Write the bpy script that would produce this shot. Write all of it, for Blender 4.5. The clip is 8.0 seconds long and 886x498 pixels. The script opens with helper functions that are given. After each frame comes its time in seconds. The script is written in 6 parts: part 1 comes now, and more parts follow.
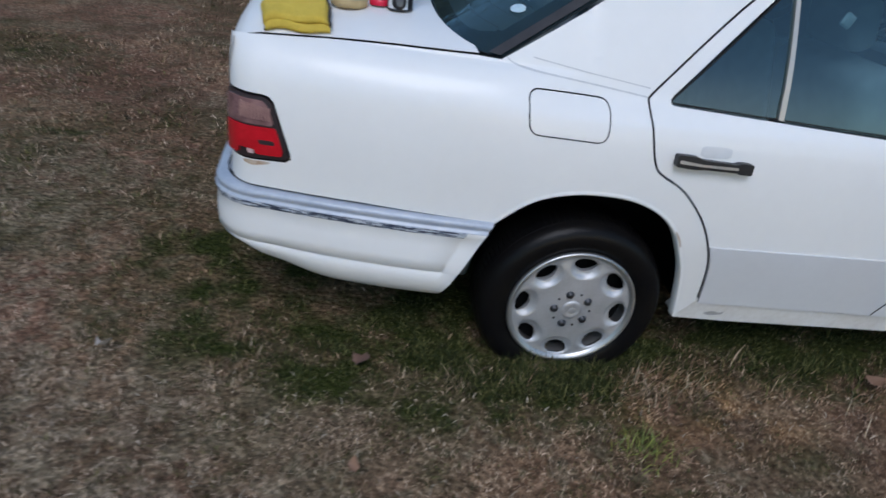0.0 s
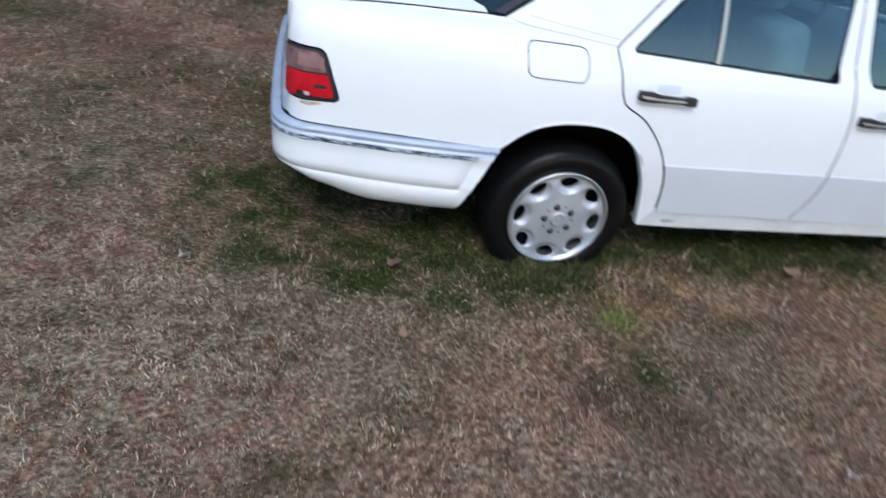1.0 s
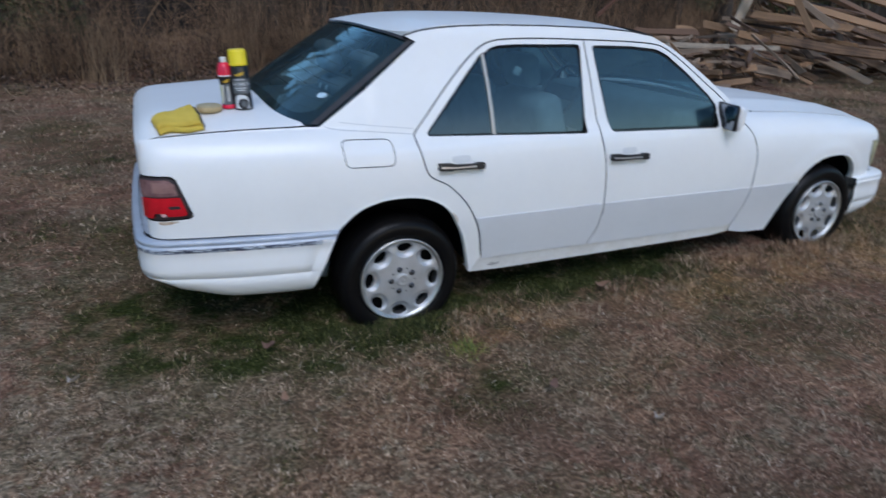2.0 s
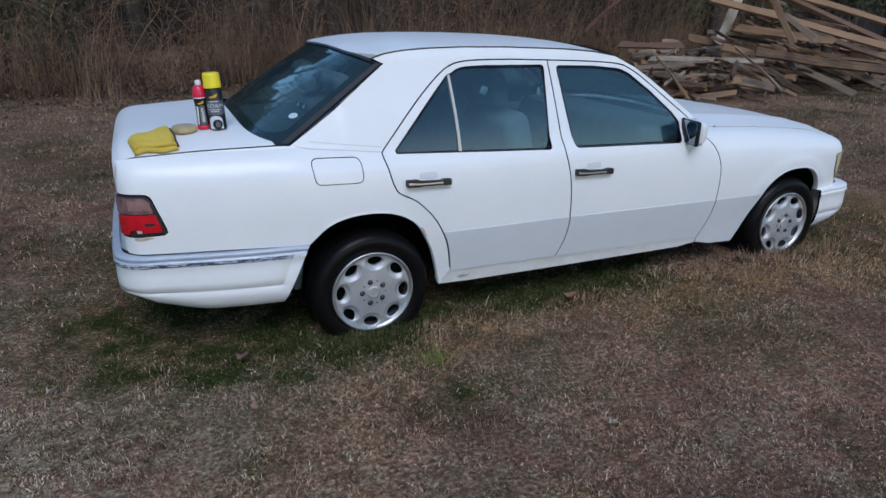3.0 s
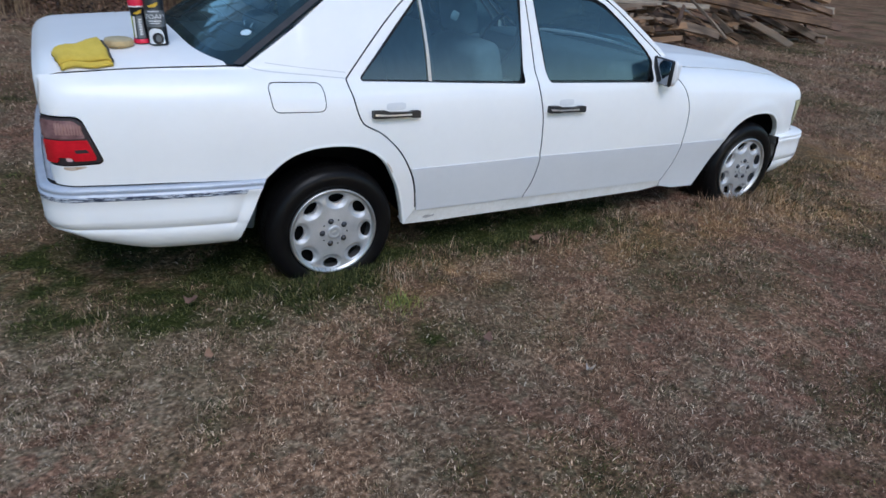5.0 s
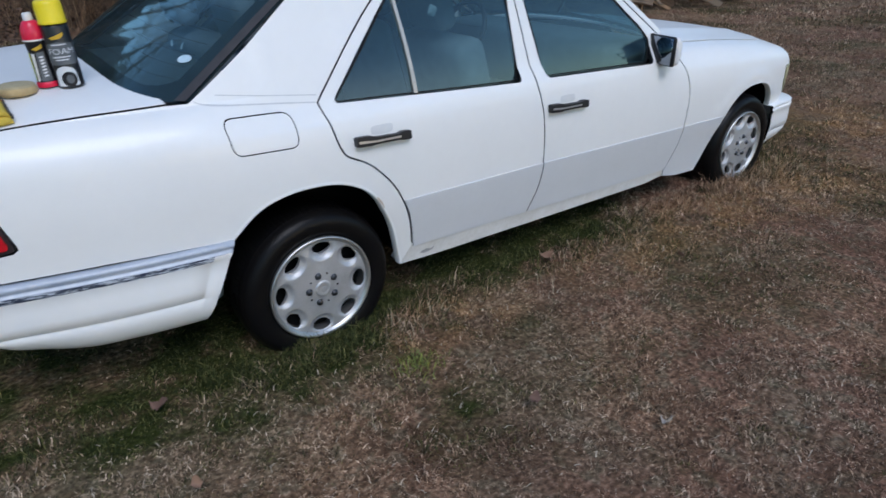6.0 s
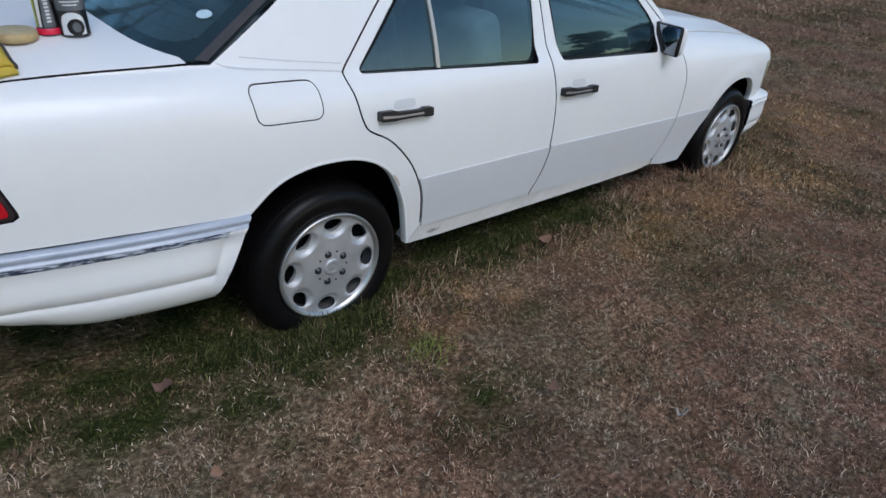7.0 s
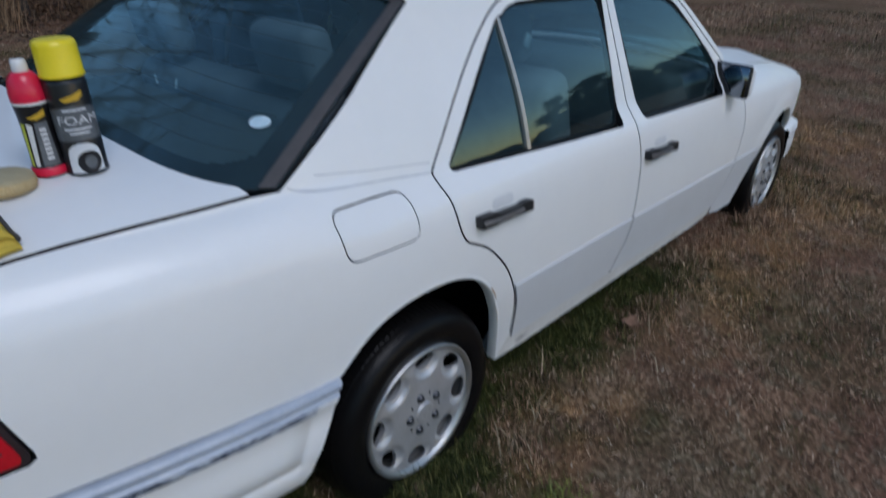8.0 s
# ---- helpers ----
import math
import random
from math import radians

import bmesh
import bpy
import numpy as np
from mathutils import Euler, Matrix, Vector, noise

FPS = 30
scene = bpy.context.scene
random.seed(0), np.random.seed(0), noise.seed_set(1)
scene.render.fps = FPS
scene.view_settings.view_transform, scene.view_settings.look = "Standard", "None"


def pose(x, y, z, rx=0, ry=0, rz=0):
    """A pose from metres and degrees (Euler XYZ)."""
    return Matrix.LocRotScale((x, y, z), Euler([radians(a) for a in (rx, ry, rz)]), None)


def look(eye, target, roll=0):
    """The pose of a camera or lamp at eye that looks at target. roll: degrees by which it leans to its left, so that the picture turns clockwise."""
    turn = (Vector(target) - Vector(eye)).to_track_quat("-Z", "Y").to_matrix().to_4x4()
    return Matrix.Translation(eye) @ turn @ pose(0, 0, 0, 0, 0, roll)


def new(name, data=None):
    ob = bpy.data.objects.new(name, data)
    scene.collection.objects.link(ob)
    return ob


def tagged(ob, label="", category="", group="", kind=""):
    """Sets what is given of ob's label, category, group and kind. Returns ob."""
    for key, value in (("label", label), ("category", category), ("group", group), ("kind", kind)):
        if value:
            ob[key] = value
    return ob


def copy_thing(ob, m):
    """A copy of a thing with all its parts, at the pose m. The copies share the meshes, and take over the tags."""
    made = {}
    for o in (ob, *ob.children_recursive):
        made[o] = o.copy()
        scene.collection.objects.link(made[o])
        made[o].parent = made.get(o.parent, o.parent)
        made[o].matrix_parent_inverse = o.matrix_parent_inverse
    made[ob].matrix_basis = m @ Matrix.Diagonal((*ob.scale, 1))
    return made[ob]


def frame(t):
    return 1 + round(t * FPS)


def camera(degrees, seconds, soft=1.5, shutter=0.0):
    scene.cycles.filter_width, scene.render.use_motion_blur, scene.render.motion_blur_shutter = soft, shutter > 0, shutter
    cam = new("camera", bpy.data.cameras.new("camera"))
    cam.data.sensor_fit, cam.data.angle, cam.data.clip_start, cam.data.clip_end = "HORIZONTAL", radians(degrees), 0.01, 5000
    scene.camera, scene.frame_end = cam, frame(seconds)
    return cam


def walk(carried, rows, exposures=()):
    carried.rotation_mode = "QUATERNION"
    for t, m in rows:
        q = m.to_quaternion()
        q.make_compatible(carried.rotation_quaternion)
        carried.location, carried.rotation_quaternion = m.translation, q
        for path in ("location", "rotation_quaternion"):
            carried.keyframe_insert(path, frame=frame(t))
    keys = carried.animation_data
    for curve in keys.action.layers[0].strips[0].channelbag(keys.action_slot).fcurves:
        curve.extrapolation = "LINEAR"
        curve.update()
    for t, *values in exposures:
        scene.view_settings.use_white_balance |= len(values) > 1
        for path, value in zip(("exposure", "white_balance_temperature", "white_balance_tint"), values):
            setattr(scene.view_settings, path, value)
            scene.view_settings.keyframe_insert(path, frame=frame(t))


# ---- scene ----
cam = camera(69.0, 8.0, shutter=0.3)
PATH = [
    (0, (-0.699, -2.438, 1.415), (-0.41, -0.729, 0.419), 8.5),
    (0.2, (-0.763, -2.517, 1.464), (-0.538, -0.821, 0.429), 5.9),
    (0.5, (-0.808, -2.672, 1.462), (-0.701, -0.999, 0.373), 9.3),
    (0.7, (-0.844, -2.732, 1.539), (-0.686, -1.109, 0.38), 10.2),
    (1, (-0.986, -2.903, 1.509), (-0.554, -1.275, 0.43), 9.5),
    (1.2, (-1.035, -3.055, 1.437), (-0.495, -1.453, 0.368), 7.8),
    (1.5, (-1.071, -3.193, 1.533), (-0.526, -1.51, 0.6), 3.7),
    (1.8, (-1.019, -3.35, 1.568), (-0.407, -1.595, 0.83), 0.5),
    (2, (-0.96, -3.421, 1.565), (-0.196, -1.731, 0.817), 1.2),
    (2.2, (-0.83, -3.492, 1.626), (-0.055, -1.827, 0.835), 0.8),
    (3.5, (-0.89, -3.576, 1.598), (-0.11, -1.862, 0.922), 1.2),
    (4, (-0.887, -3.57, 1.578), (-0.088, -1.898, 0.826), 2.0),
    (4.2, (-0.866, -3.564, 1.58), (-0.067, -1.899, 0.812), 1.6),
    (5.3, (-0.951, -3.188, 1.504), (0.062, -1.716, 0.606), 3.8),
    (5.5, (-0.912, -3.048, 1.492), (0.171, -1.59, 0.655), 1.2),
    (5.8, (-0.851, -2.846, 1.522), (0.25, -1.425, 0.645), -0.9),
    (6, (-0.882, -2.777, 1.496), (0.186, -1.344, 0.601), -0.5),
    (6.3, (-0.977, -2.708, 1.533), (0.073, -1.278, 0.609), 0.6),
    (6.5, (-1.037, -2.678, 1.522), (0.035, -1.252, 0.618), 3.3),
    (7, (-1.062, -2.525, 1.505), (0.141, -1.261, 0.527), 5.4),
    (7.2, (-1.053, -2.413, 1.488), (0.177, -1.209, 0.469), 5.7),
    (7.5, (-0.991, -2.205, 1.44), (0.24, -1.051, 0.366), 0.5),
    (7.7, (-0.983, -2.053, 1.459), (0.244, -0.879, 0.402), -1.7),
    (8, (-1.022, -1.814, 1.507), (0.314, -0.623, 0.616), 1.5),
]
EXPOSURES = [(t, e, k, 16) for t, e, k in ((0, -0.15, 6600), (0.3, -0.1, 6600), (0.5, 0.0, 6550), (0.9, 0.40, 6500), (1.4, 0.55, 6450), (1.6, 0.45, 6450), (1.9, -0.02, 6350), (2.2, -0.13, 6300), (4.2, -0.13, 6300), (5.4, 0.20, 6500), (6.0, -0.05, 6550), (6.5, -0.12, 6620), (7.0, -0.12, 6700), (7.6, -0.03, 6550), (8.0, -0.50, 6450))]
walk(cam, [(t, look(eye, target, roll)) for t, eye, target, roll in PATH], [(t, 1.48 + e, k - 330, n) for t, e, k, n in EXPOSURES])

# ---- world and light: clear dusk sky, sun just gone behind the trees on the camera's side ----
world = bpy.data.worlds.new("dusk_sky")
scene.world = world
world.use_nodes = True
wt = world.node_tree
sky = wt.nodes.new("ShaderNodeTexSky")
sky.sky_type = "NISHITA"
sky.sun_disc = False
sky.sun_elevation, sky.sun_rotation = radians(4.5), radians(166)
sky.altitude, sky.air_density, sky.dust_density, sky.ozone_density = 100, 1.0, 0.3, 2.5
wt.nodes["Background"].inputs["Strength"].default_value = 0.15
wt.links.new(sky.outputs[0], wt.nodes["Background"].inputs["Color"])
# wide lamp added high up to stand in for the broad bright sky
sun_data = bpy.data.lights.new("sun", "SUN")
sun_data.energy, sun_data.angle, sun_data.color = 0.75, radians(32), (0.93, 0.96, 1.0)
sun = new("sun", sun_data)
sun.matrix_world = look((0, 0, 0), (0.18, 0.78, -1.0))


# ---- materials ----
def mat(name, color=(0.5, 0.5, 0.5), rough=0.5, metal=0.0, vary=0.0, scale=8.0, bump=0.0, bump_scale=60.0, coat=0.0,
        color2=None, spec=0.5, per="none", noise_rough=0.0):
    """A Principled material with two scales of variation between color and color2, and fine relief."""
    m = bpy.data.materials.new(name)
    m.use_nodes = True
    nt = m.node_tree
    b = nt.nodes["Principled BSDF"]
    b.inputs["Base Color"].default_value = (*color, 1)
    b.inputs["Roughness"].default_value = rough
    b.inputs["Metallic"].default_value = metal
    b.inputs["Coat Weight"].default_value = coat
    b.inputs["Specular IOR Level"].default_value = spec
    tc = nt.nodes.new("ShaderNodeTexCoord")
    if color2 is not None or vary > 0:
        c2 = color2 if color2 is not None else tuple(c * (1 - vary) for c in color)
        n1 = nt.nodes.new("ShaderNodeTexNoise")
        n1.inputs["Scale"].default_value, n1.inputs["Detail"].default_value = scale, 6
        n2 = nt.nodes.new("ShaderNodeTexNoise")
        n2.inputs["Scale"].default_value, n2.inputs["Detail"].default_value = scale * 9, 3
        nt.links.new(tc.outputs["Object"], n1.inputs["Vector"])
        nt.links.new(tc.outputs["Object"], n2.inputs["Vector"])
        add = nt.nodes.new("ShaderNodeMath")
        add.operation = "MULTIPLY_ADD"
        add.inputs[1].default_value = 0.45
        nt.links.new(n2.outputs[0], add.inputs[0])
        nt.links.new(n1.outputs[0], add.inputs[2])
        last = add.outputs[0]
        if per != "none":
            src = nt.nodes.new("ShaderNodeObjectInfo") if per == "object" else nt.nodes.new("ShaderNodeNewGeometry")
            add2 = nt.nodes.new("ShaderNodeMath")
            add2.operation = "MULTIPLY_ADD"
            add2.inputs[1].default_value = 0.8
            nt.links.new(src.outputs["Random" if per == "object" else "Random Per Island"], add2.inputs[0])
            nt.links.new(last, add2.inputs[2])
            sub = nt.nodes.new("ShaderNodeMath")
            sub.operation = "SUBTRACT"
            sub.inputs[1].default_value = 0.4
            nt.links.new(add2.outputs[0], sub.inputs[0])
            last = sub.outputs[0]
        ramp = nt.nodes.new("ShaderNodeMapRange")
        ramp.inputs["From Min"].default_value, ramp.inputs["From Max"].default_value = 0.42, 1.05
        nt.links.new(last, ramp.inputs["Value"])
        mix = nt.nodes.new("ShaderNodeMix")
        mix.data_type = "RGBA"
        mix.inputs["A"].default_value, mix.inputs["B"].default_value = (*color, 1), (*c2, 1)
        nt.links.new(ramp.outputs[0], mix.inputs["Factor"])
        nt.links.new(mix.outputs["Result"], b.inputs["Base Color"])
        if noise_rough > 0:
            rr = nt.nodes.new("ShaderNodeMapRange")
            rr.inputs["To Min"].default_value, rr.inputs["To Max"].default_value = rough, rough + noise_rough
            nt.links.new(n1.outputs[0], rr.inputs["Value"])
            nt.links.new(rr.outputs[0], b.inputs["Roughness"])
    if bump > 0:
        nb = nt.nodes.new("ShaderNodeTexNoise")
        nb.inputs["Scale"].default_value, nb.inputs["Detail"].default_value = bump_scale, 5
        nt.links.new(tc.outputs["Object"], nb.inputs["Vector"])
        bp = nt.nodes.new("ShaderNodeBump")
        bp.inputs["Strength"].default_value, bp.inputs["Distance"].default_value = bump, 0.01
        nt.links.new(nb.outputs[0], bp.inputs["Height"])
        nt.links.new(bp.outputs[0], b.inputs["Normal"])
    return m


def glass_mat(name, tint, teal_haze=0.06, ior=1.55, rough=0.02):
    """A thin window pane: tinted see-through with Fresnel gloss and a painted teal haze for mirrored sky."""
    m = bpy.data.materials.new(name)
    m.use_nodes = True
    nt = m.node_tree
    nt.nodes.remove(nt.nodes["Principled BSDF"])
    out = nt.nodes["Material Output"]
    tr = nt.nodes.new("ShaderNodeBsdfTransparent")
    tr.inputs[0].default_value = (*tint, 1)
    # teal diffuse share puts the hazy sky sheen of the glass into colour
    df = nt.nodes.new("ShaderNodeBsdfDiffuse")
    df.inputs[0].default_value = (0.16, 0.30, 0.36, 1)
    tc = nt.nodes.new("ShaderNodeTexCoord")
    n = nt.nodes.new("ShaderNodeTexNoise")
    n.inputs["Scale"].default_value, n.inputs["Detail"].default_value, n.inputs["Distortion"].default_value = 3.5, 5, 1.2
    nt.links.new(tc.outputs["Object"], n.inputs["Vector"])
    mr = nt.nodes.new("ShaderNodeMapRange")
    mr.inputs["From Min"].default_value, mr.inputs["From Max"].default_value = 0.35, 0.75
    mr.inputs["To Min"].default_value, mr.inputs["To Max"].default_value = teal_haze * 0.8, teal_haze * 1.25
    nt.links.new(n.outputs[0], mr.inputs["Value"])
    body = nt.nodes.new("ShaderNodeMixShader")
    nt.links.new(mr.outputs[0], body.inputs[0])
    nt.links.new(tr.outputs[0], body.inputs[1])
    nt.links.new(df.outputs[0], body.inputs[2])
    gl = nt.nodes.new("ShaderNodeBsdfGlossy")
    gl.inputs["Roughness"].default_value = rough
    gl.inputs["Color"].default_value = (0.82, 1.0, 1.02, 1)
    fr = nt.nodes.new("ShaderNodeFresnel")
    fr.inputs["IOR"].default_value = ior
    mx = nt.nodes.new("ShaderNodeMixShader")
    nt.links.new(fr.outputs[0], mx.inputs[0])
    nt.links.new(body.outputs[0], mx.inputs[1])
    nt.links.new(gl.outputs[0], mx.inputs[2])
    nt.links.new(mx.outputs[0], out.inputs["Surface"])
    return m


PAINT = mat("white_car_paint", (0.80, 0.79, 0.77), 0.36, vary=0.05, scale=3, coat=0.22, noise_rough=0.12)
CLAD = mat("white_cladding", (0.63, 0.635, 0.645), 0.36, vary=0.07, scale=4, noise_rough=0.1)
SILL = mat("grimy_white_sill", (0.74, 0.73, 0.71), 0.45, color2=(0.54, 0.51, 0.46), scale=7)
# rubber seals; also blackens panel rims to stand for shade in the gaps
BLACK = mat("black_rubber_and_gap_shade", (0.010, 0.010, 0.011), 0.6, spec=0.2, vary=0.3, scale=30)
TRIM = mat("black_trim", (0.013, 0.013, 0.015), 0.45, vary=0.3, scale=20)
GREYTRIM = mat("weathered_grey_trim", (0.040, 0.036, 0.038), 0.5, color2=(0.016, 0.015, 0.017), scale=14)
STRIP = mat("scuffed_blue_grey_strip", (0.44, 0.475, 0.53), 0.30, color2=(0.29, 0.33, 0.40), scale=9, coat=0.2)
SCUFF = mat("scuffed_dark_line", (0.03, 0.042, 0.075), 0.5)
nt = SCUFF.node_tree
mp = nt.nodes.new("ShaderNodeMapping")
mp.inputs["Scale"].default_value = (0.35, 1.0, 2.6)
nt.links.new(nt.nodes["Texture Coordinate"].outputs["Object"], mp.inputs["Vector"])
nz = nt.nodes.new("ShaderNodeTexNoise")
nz.inputs["Scale"].default_value, nz.inputs["Detail"].default_value, nz.inputs["Roughness"].default_value = 70, 6, 0.65
nt.links.new(mp.outputs[0], nz.inputs["Vector"])
cr = nt.nodes.new("ShaderNodeValToRGB")
cr.color_ramp.elements[0].position, cr.color_ramp.elements[0].color = 0.46, (0.025, 0.036, 0.065, 1)
cr.color_ramp.elements[1].position, cr.color_ramp.elements[1].color = 0.60, (0.62, 0.66, 0.72, 1)
nt.links.new(nz.outputs[0], cr.inputs[0])
nt.links.new(cr.outputs[0], nt.nodes["Principled BSDF"].inputs["Base Color"])
CHROME = mat("dull_aluminium_bar", (0.50, 0.47, 0.42), 0.42, metal=0.5, vary=0.1, scale=20)
TYRE = mat("dressed_tyre_rubber", (0.004, 0.004, 0.005), 0.32, color2=(0.008, 0.007, 0.006), scale=12, spec=0.13, bump=0.12, bump_scale=140)
ALLOY = mat("silver_alloy", (0.55, 0.55, 0.56), 0.44, metal=0.6, color2=(0.41, 0.405, 0.40), scale=16, bump=0.05, noise_rough=0.12)
RIMLIP = mat("bright_alloy_lip", (0.54, 0.54, 0.53), 0.42, metal=0.9, vary=0.15, scale=24)
BOLT = mat("dark_steel_bolt", (0.075, 0.075, 0.08), 0.4, metal=0.8, vary=0.3, scale=60)
DARK = mat("dark_underbody", (0.010, 0.010, 0.010), 0.9, spec=0.05, vary=0.4, scale=15)
GLASS = glass_mat("tinted_side_glass", (0.26, 0.41, 0.44), 0.06, 1.80)
BRIGHT = mat("bright_handle_strip", (0.66, 0.66, 0.68), 0.34, metal=0.85, vary=0.1, scale=40)
REARGLASS = glass_mat("tinted_rear_glass", (0.26, 0.40, 0.46), 0.10, 1.45, 0.05)
SEAT = mat("blue_grey_upholstery", (0.28, 0.33, 0.36), 0.75, vary=0.25, scale=20, bump=0.2, bump_scale=220)
CABIN = mat("grey_cabin_trim", (0.13, 0.16, 0.17), 0.7, vary=0.25, scale=12, bump=0.1, bump_scale=150)
MIRROR = mat("mirror_glass", (0.22, 0.25, 0.29), 0.03, metal=1.0)


# ---- mesh helpers ----
def mesh_ob(name, verts, faces, materials, parent=None, label="", normals=None, smooth=True, mat_index=None):
    me = bpy.data.meshes.new(name)
    me.from_pydata([tuple(v) for v in verts], [], faces)
    for m in materials if isinstance(materials, (list, tuple)) else (materials,):
        me.materials.append(m)
    if mat_index is not None:
        me.polygons.foreach_set("material_index", mat_index)
    if smooth:
        me.polygons.foreach_set("use_smooth", [True] * len(me.polygons))
    me.update()
    if normals is not None:
        me.normals_split_custom_set_from_vertices([tuple(n) for n in normals])
    ob = new(name, me)
    if parent is not None:
        ob.parent = parent
    if label:
        ob["label"] = label
    return ob


def part(name, bm, material, parent=None, label="", smooth=True):
    me = bpy.data.meshes.new(name)
    bm.normal_update()
    bm.to_mesh(me)
    bm.free()
    for m in material if isinstance(material, (list, tuple)) else (material,):
        me.materials.append(m)
    if smooth:
        me.polygons.foreach_set("use_smooth", [True] * len(me.polygons))
    ob = new(name, me)
    if parent is not None:
        ob.parent = parent
    if label:
        ob["label"] = label
    return ob


def thing(name, label, category, group="", kind="", at=(0, 0, 0)):
    ob = new(name)
    ob.location = at
    return tagged(ob, label, category, group, kind)


def soft_box(size, at=(0, 0, 0), bevel=0.01, seg=2, rot=None):
    bm = bmesh.new()
    bmesh.ops.create_cube(bm, size=1)
    bmesh.ops.scale(bm, vec=size, verts=bm.verts)
    if bevel > 0:
        bmesh.ops.bevel(bm, geom=bm.edges[:], offset=bevel, segments=seg, affect="EDGES", profile=0.5)
    m = Matrix.Translation(at)
    if rot is not None:
        m = m @ Euler([radians(a) for a in rot]).to_matrix().to_4x4()
    bmesh.ops.transform(bm, matrix=m, verts=bm.verts)
    return bm


def lathe(profile, seg=48, axis="z"):
    """Spin (radius, height) pairs round the axis."""
    verts, faces = [], []
    n = len(profile)
    for k in range(seg):
        a = 2 * math.pi * k / seg
        for r, h in profile:
            p = (r * math.cos(a), r * math.sin(a), h)
            verts.append(p if axis == "z" else (p[0], p[2], p[1]))
    for k in range(seg):
        k2 = (k + 1) % seg
        for i in range(n - 1):
            q = (k * n + i, k2 * n + i, k2 * n + i + 1, k * n + i + 1)
            faces.append(q if axis == "z" else q[::-1])
    return verts, faces


def offset_loop(loop, d):
    """Move a closed 2D loop inwards by d (outwards: minus)."""
    area = sum(a[0] * b[1] - b[0] * a[1] for a, b in zip(loop, loop[1:] + loop[:1]))
    sign = 1 if area > 0 else -1
    out = []
    n = len(loop)
    for i in range(n):
        p0, p1, p2 = Vector(loop[i - 1]), Vector(loop[i]), Vector(loop[(i + 1) % n])
        e1, e2 = (p1 - p0).normalized(), (p2 - p1).normalized()
        n1, n2 = Vector((-e1.y, e1.x)) * sign, Vector((-e2.y, e2.x)) * sign
        b = (n1 + n2)
        if b.length < 1e-4:
            b = n1
        b.normalize()
        k = max(0.45, b.dot(n1))
        out.append(tuple(p1 + b * (d / k)))
    return out


def round_loop(loop, r=0.02, seg=4):
    """Round the corners of a closed 2D loop."""
    out = []
    n = len(loop)
    for i in range(n):
        p0, p1, p2 = Vector(loop[i - 1]), Vector(loop[i]), Vector(loop[(i + 1) % n])
        a, b = p0 - p1, p2 - p1
        d = min(r, a.length * 0.45, b.length * 0.45)
        pa, pb = p1 + a.normalized() * d, p1 + b.normalized() * d
        for k in range(seg + 1):
            t = k / seg
            out.append(tuple(pa * (1 - t) ** 2 + p1 * 2 * t * (1 - t) + pb * t * t))
    return out


def dense(line, step=0.03):
    """Points along an open 2D line, at most step apart."""
    out = [tuple(line[0])]
    for a, b in zip(line, line[1:]):
        k = max(1, int(math.dist(a, b) / step))
        out += [(a[0] + (b[0] - a[0]) * j / k, a[1] + (b[1] - a[1]) * j / k) for j in range(1, k + 1)]
    return out


def curve(line, per=5):
    """A Catmull-Rom curve through an open 2D line."""
    p = [line[0]] + list(line) + [line[-1]]
    out = []
    for i in range(1, len(p) - 2):
        a, b, c, d = (np.array(q, float) for q in p[i - 1:i + 3])
        for k in range(per):
            t = k / per
            out.append(tuple(0.5 * (2 * b + (c - a) * t + (2 * a - 5 * b + 4 * c - d) * t * t + (3 * b - a - 3 * c + d) * t ** 3)))
    out.append(tuple(line[-1]))
    return out


